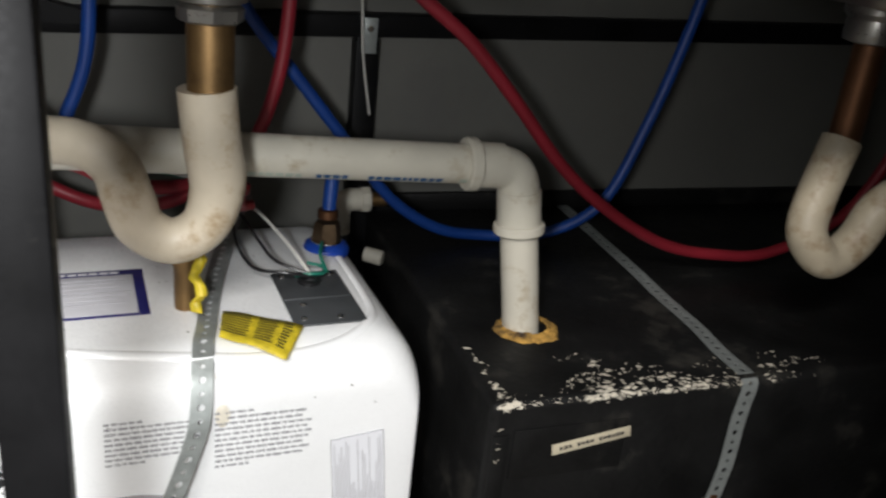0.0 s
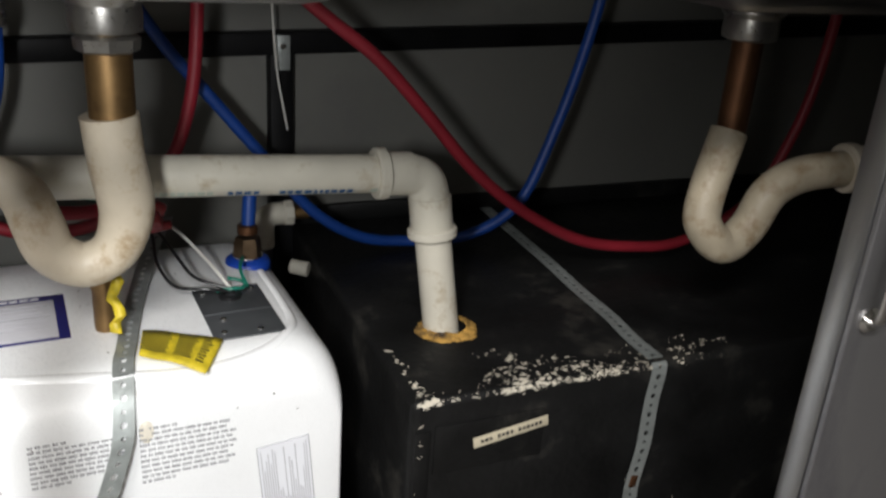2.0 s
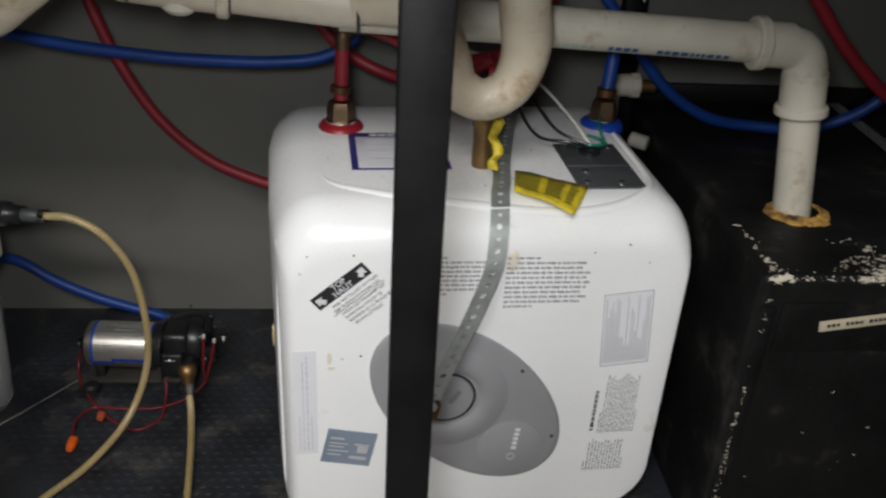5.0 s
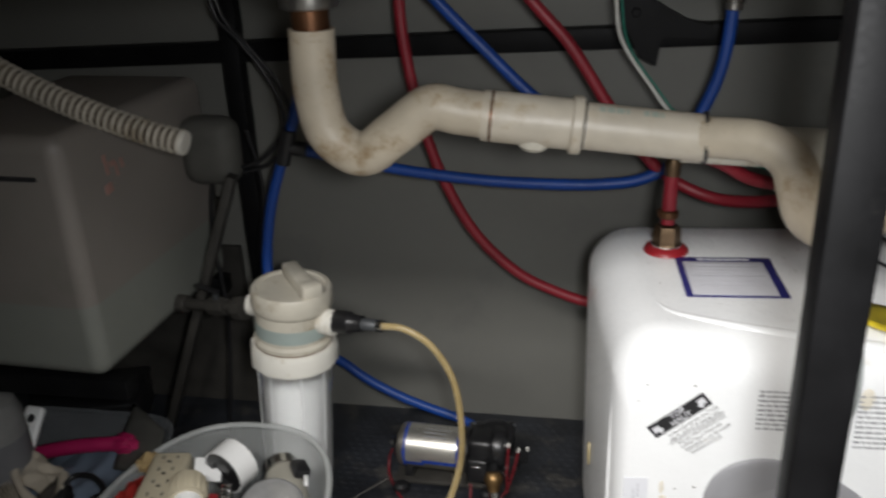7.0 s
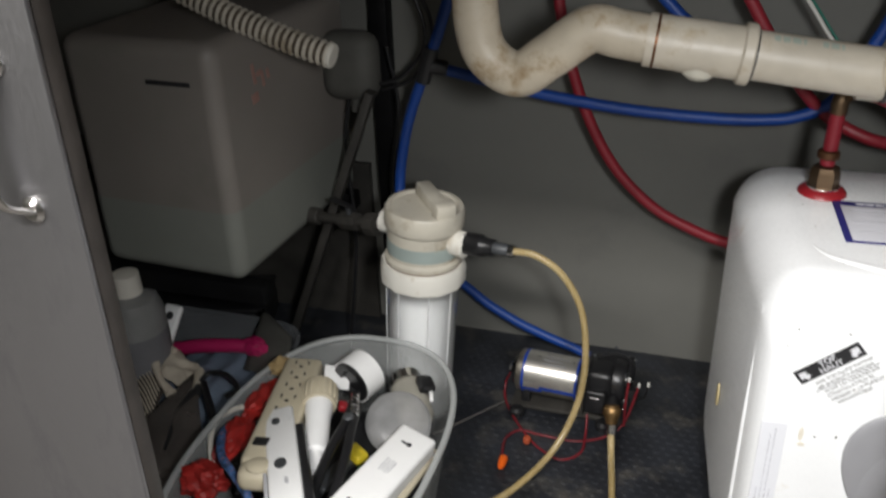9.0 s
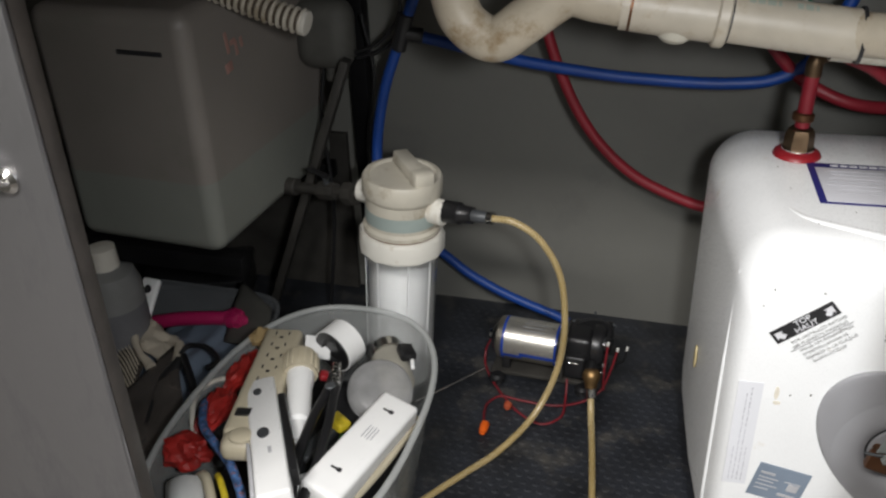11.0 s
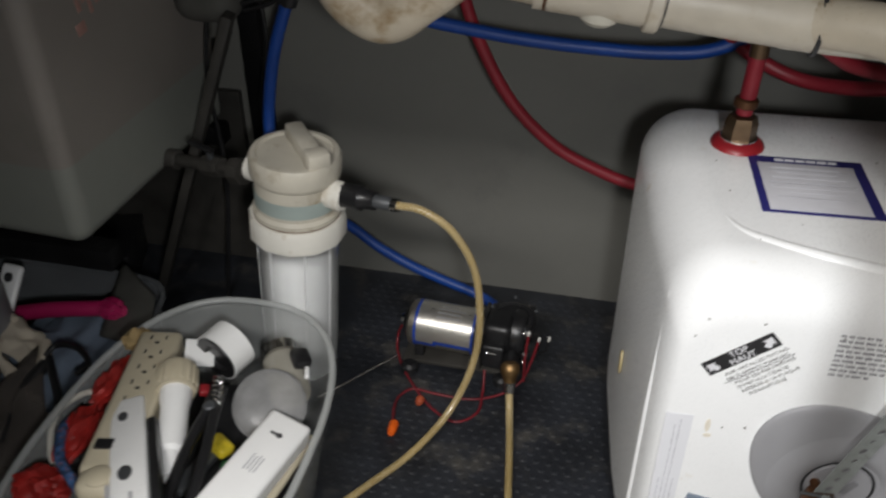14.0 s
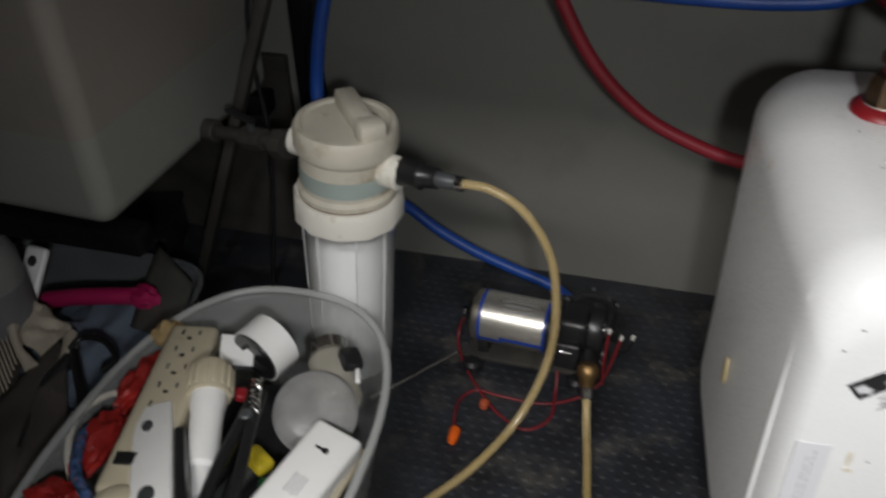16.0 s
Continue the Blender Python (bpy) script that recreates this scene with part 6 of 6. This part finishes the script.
part("bottle_label", lathe([(0.0463, 0.10), (0.0466, 0.10), (0.0466, 0.19), (0.0463, 0.19)], pose(-1.10, 0.935, 0.0), 36, caps=False), mat("grey_label", (0.16, 0.16, 0.17), 0.5, bump=0.0), bt, "dark grey label band")
part("bottle_cap", lathe([(0.0, 0.250), (0.021, 0.250), (0.0215, 0.256), (0.020, 0.284), (0.0, 0.286)], pose(-1.10, 0.935, 0.0), 28, caps=False), M_CORR, bt, "white screw cap")
tg = thing("white_spatula", (-1.07, 0.985, 0.11), "white plastic tool handle with a hanging hole", "tool handle")
m = pose(-1.090, 0.992, 0.152, 48, 0, -6)
part("handle_plate", box((0, -0.008, 0), (0.033, 0.098, 0.011), 0.0052, seg=3, m=m), M_WHITEPL, tg)
part("hanging_hole", lathe([(0.007, 0.0052), (0.007, 0.0060), (0.0, 0.0060)], m @ pose(0, 0.022, 0), 14, caps=False), M_INK, tg)
gl = thing("work_glove", (-1.05, 0.945, 0.09), "worn beige knitted glove with a rubber mesh palm", "glove")
M_GLOVE = mat("beige_knit", (0.52, 0.46, 0.37), 0.9, vary=0.15, bump=0.5, fine=300)


def draped(c0, c1, c2, c3, n, m, amp, seed):
    """A crumpled sheet between four corners."""
    bm = bmesh.new()
    grid = []
    for i in range(n + 1):
        row = []
        for j in range(m + 1):
            p = Vector(c0).lerp(Vector(c1), i / n).lerp(Vector(c3).lerp(Vector(c2), i / n), j / m)
            q = p * 34 + Vector((seed, 0, 0))
            edge = 0.35 + 0.65 * math.sin(math.pi * i / n) * math.sin(math.pi * j / m)
            row.append(bm.verts.new(p + Vector((0.5 * amp * noise.noise(q * 0.8 + Vector((9, 0, 0))), 0.5 * amp * noise.noise(q + Vector((0, 7, 0))), amp * edge * (0.9 + noise.noise(q) + 0.5 * noise.noise(q * 2.3))))))
        grid.append(row)
    for r0, r1 in zip(grid, grid[1:]):
        for j in range(m):
            bm.faces.new((r0[j], r0[j + 1], r1[j + 1], r1[j]))
    return bm


thick(part("back", draped((-1.125, 0.985, 0.136), (-1.005, 0.945, 0.122), (-0.985, 0.878, 0.112), (-1.075, 0.925, 0.128), 18, 14, 0.020, 3), M_GLOVE, gl), 0.003)
for pts in ([(-1.095, 0.950, 0.142), (-1.075, 0.93, 0.146), (-1.045, 0.895, 0.138), (-1.010, 0.872, 0.128)], [(-1.00, 0.935, 0.128), (-0.985, 0.905, 0.124), (-0.982, 0.870, 0.12), (-0.992, 0.838, 0.112)], [(-1.12, 0.985, 0.146), (-1.09, 0.965, 0.148), (-1.05, 0.95, 0.146)]):
    part("finger", tube(smooth(pts, 6), 0.0085, 10, swell=lambda d: 0.8 + 0.25 * math.sin(d * 60)), M_GLOVE, gl)
thick(part("mesh_palm", draped((-1.115, 0.955, 0.128), (-1.035, 0.895, 0.122), (-1.015, 0.815, 0.104), (-1.085, 0.865, 0.112), 12, 12, 0.008, 11), mat("brown_mesh", (0.05, 0.040, 0.032), 0.8, vary=0.5, scale=120, bump=0.6), gl, "brown rubber mesh palm"), 0.002)
for i in range(11):
    y0 = 0.948 - 0.0085 * i
    part("bristle_row", tube(smooth([(-1.100 + 0.003 * i, y0, 0.1365 - 0.0012 * i), (-1.070 + 0.003 * i, y0 - 0.024, 0.1385 - 0.0012 * i), (-1.040 + 0.003 * i, y0 - 0.050, 0.132 - 0.0012 * i)], 5), 0.0013, 6), M_GLOVE, gl)
M_PINK = mat("magenta_plastic", (0.42, 0.015, 0.10), 0.35, bump=0.02)
sc = thing("pink_tool", (-1.0, 1.01, 0.1), "magenta plastic handled tool", "tool")
part("grip", tube(smooth([(-1.085, 0.998, 0.112), (-1.04, 1.003, 0.122), (-0.995, 1.012, 0.125), (-0.965, 1.02, 0.124)], 6), 0.0115, 12), M_PINK, sc)
part("grip_end", lumpy((-0.953, 1.022, 0.124), (0.020, 0.016, 0.014), 31, 0.3, 4), M_PINK, sc)
for pts, r in (([(-0.985, 0.905, 0.128), (-0.975, 0.925, 0.135), (-0.945, 0.925, 0.136), (-0.918, 0.905, 0.132), (-0.925, 0.885, 0.13)], 0.004),
               ([(-0.975, 0.905, 0.13), (-0.950, 0.875, 0.13), (-0.925, 0.845, 0.128), (-0.905, 0.81, 0.115)], 0.0055),
               ([(-0.978, 0.90, 0.125), (-0.985, 0.85, 0.115), (-0.97, 0.80, 0.11), (-0.945, 0.745, 0.10)], 0.009)):
    hose("rubber_hook_cord", pts, r, M_BLACKPL, "black rubber cord draped over the bin", "cord", "black cords")
thick(solo("plastic_bag", draped((-1.005, 0.925, 0.128), (-0.884, 0.762, 0.108), (-0.895, 0.645, 0.086), (-1.02, 0.815, 0.120), 14, 9, 0.007, 21), mat("cloudy_film", (0.09, 0.078, 0.07), 0.22, vary=0.4, scale=14, bump=0.2, fine=60, alpha=0.8), "crumpled cloudy plastic bag between bin and tub", "bag"), 0.001)
bx = thing("black_case", (-1.14, 1.24, 0.0), "black plastic case on the floor under the tank", "case")
part("case_body", box((-1.15, 1.235, 0.031), (0.19, 0.13, 0.060), 0.006, (0, 0, 18)), M_BLACKPL, bx)
part("case_lid", box((-1.15, 1.235, 0.068), (0.194, 0.134, 0.012), 0.004, (0, 0, 18)), M_BLACKPL, bx)
thick(solo("grey_sheet", draped((-0.994, 1.127, 0.124), (-0.908, 1.064, 0.122), (-0.866, 0.960, 0.118), (-0.955, 0.985, 0.104), 8, 10, 0.002, 5), M_BOX, "grey plastic sheet leaning on the bin", "sheet"), 0.003)
hose("grey_tube", [(-0.845, 0.850, 0.150), (-0.866, 0.824, 0.168), (-0.876, 0.785, 0.172), (-0.862, 0.745, 0.165), (-0.840, 0.715, 0.140)], 0.0036, M_CORR, "short curl of pale tubing in the tub", "tube")
solo("paper_scrap", lumpy((-0.846, 0.916, 0.178), (0.016, 0.018, 0.012), 44, 0.4, 3, 40.0), mat("tan_paper", (0.42, 0.30, 0.14), 0.8, vary=0.2, scale=60), "crumpled tan paper scrap in the tub", "paper")

# ---- raised studs of the mat ----
stud = []
faces = []
rows_, cols_ = 38, 32
for j in range(rows_):
    for i in range(cols_):
        x = -0.66 + i * 0.0175 + (0.00875 if j % 2 else 0)
        y = 0.838 + j * 0.0132
        if y > 1.34 or x > -0.12:
            continue
        b0 = len(stud)
        for k in range(6):
            a = k * math.pi / 3
            stud.append((x + 0.0062 * math.cos(a), y + 0.0050 * math.sin(a), -0.0002))
        for k in range(6):
            a = k * math.pi / 3
            stud.append((x + 0.0042 * math.cos(a), y + 0.0032 * math.sin(a), 0.0006))
        faces += [[b0 + k, b0 + (k + 1) % 6, b0 + 6 + (k + 1) % 6, b0 + 6 + k] for k in range(6)] + [[b0 + 6 + k for k in range(6)]]
me = bpy.data.meshes.new("mat_studs")
me.from_pydata(stud, [], faces)
me.materials.append(M_MAT)
tagged(new("mat_studs", me), "raised studs of the rubber mat", "", "", "stuff")
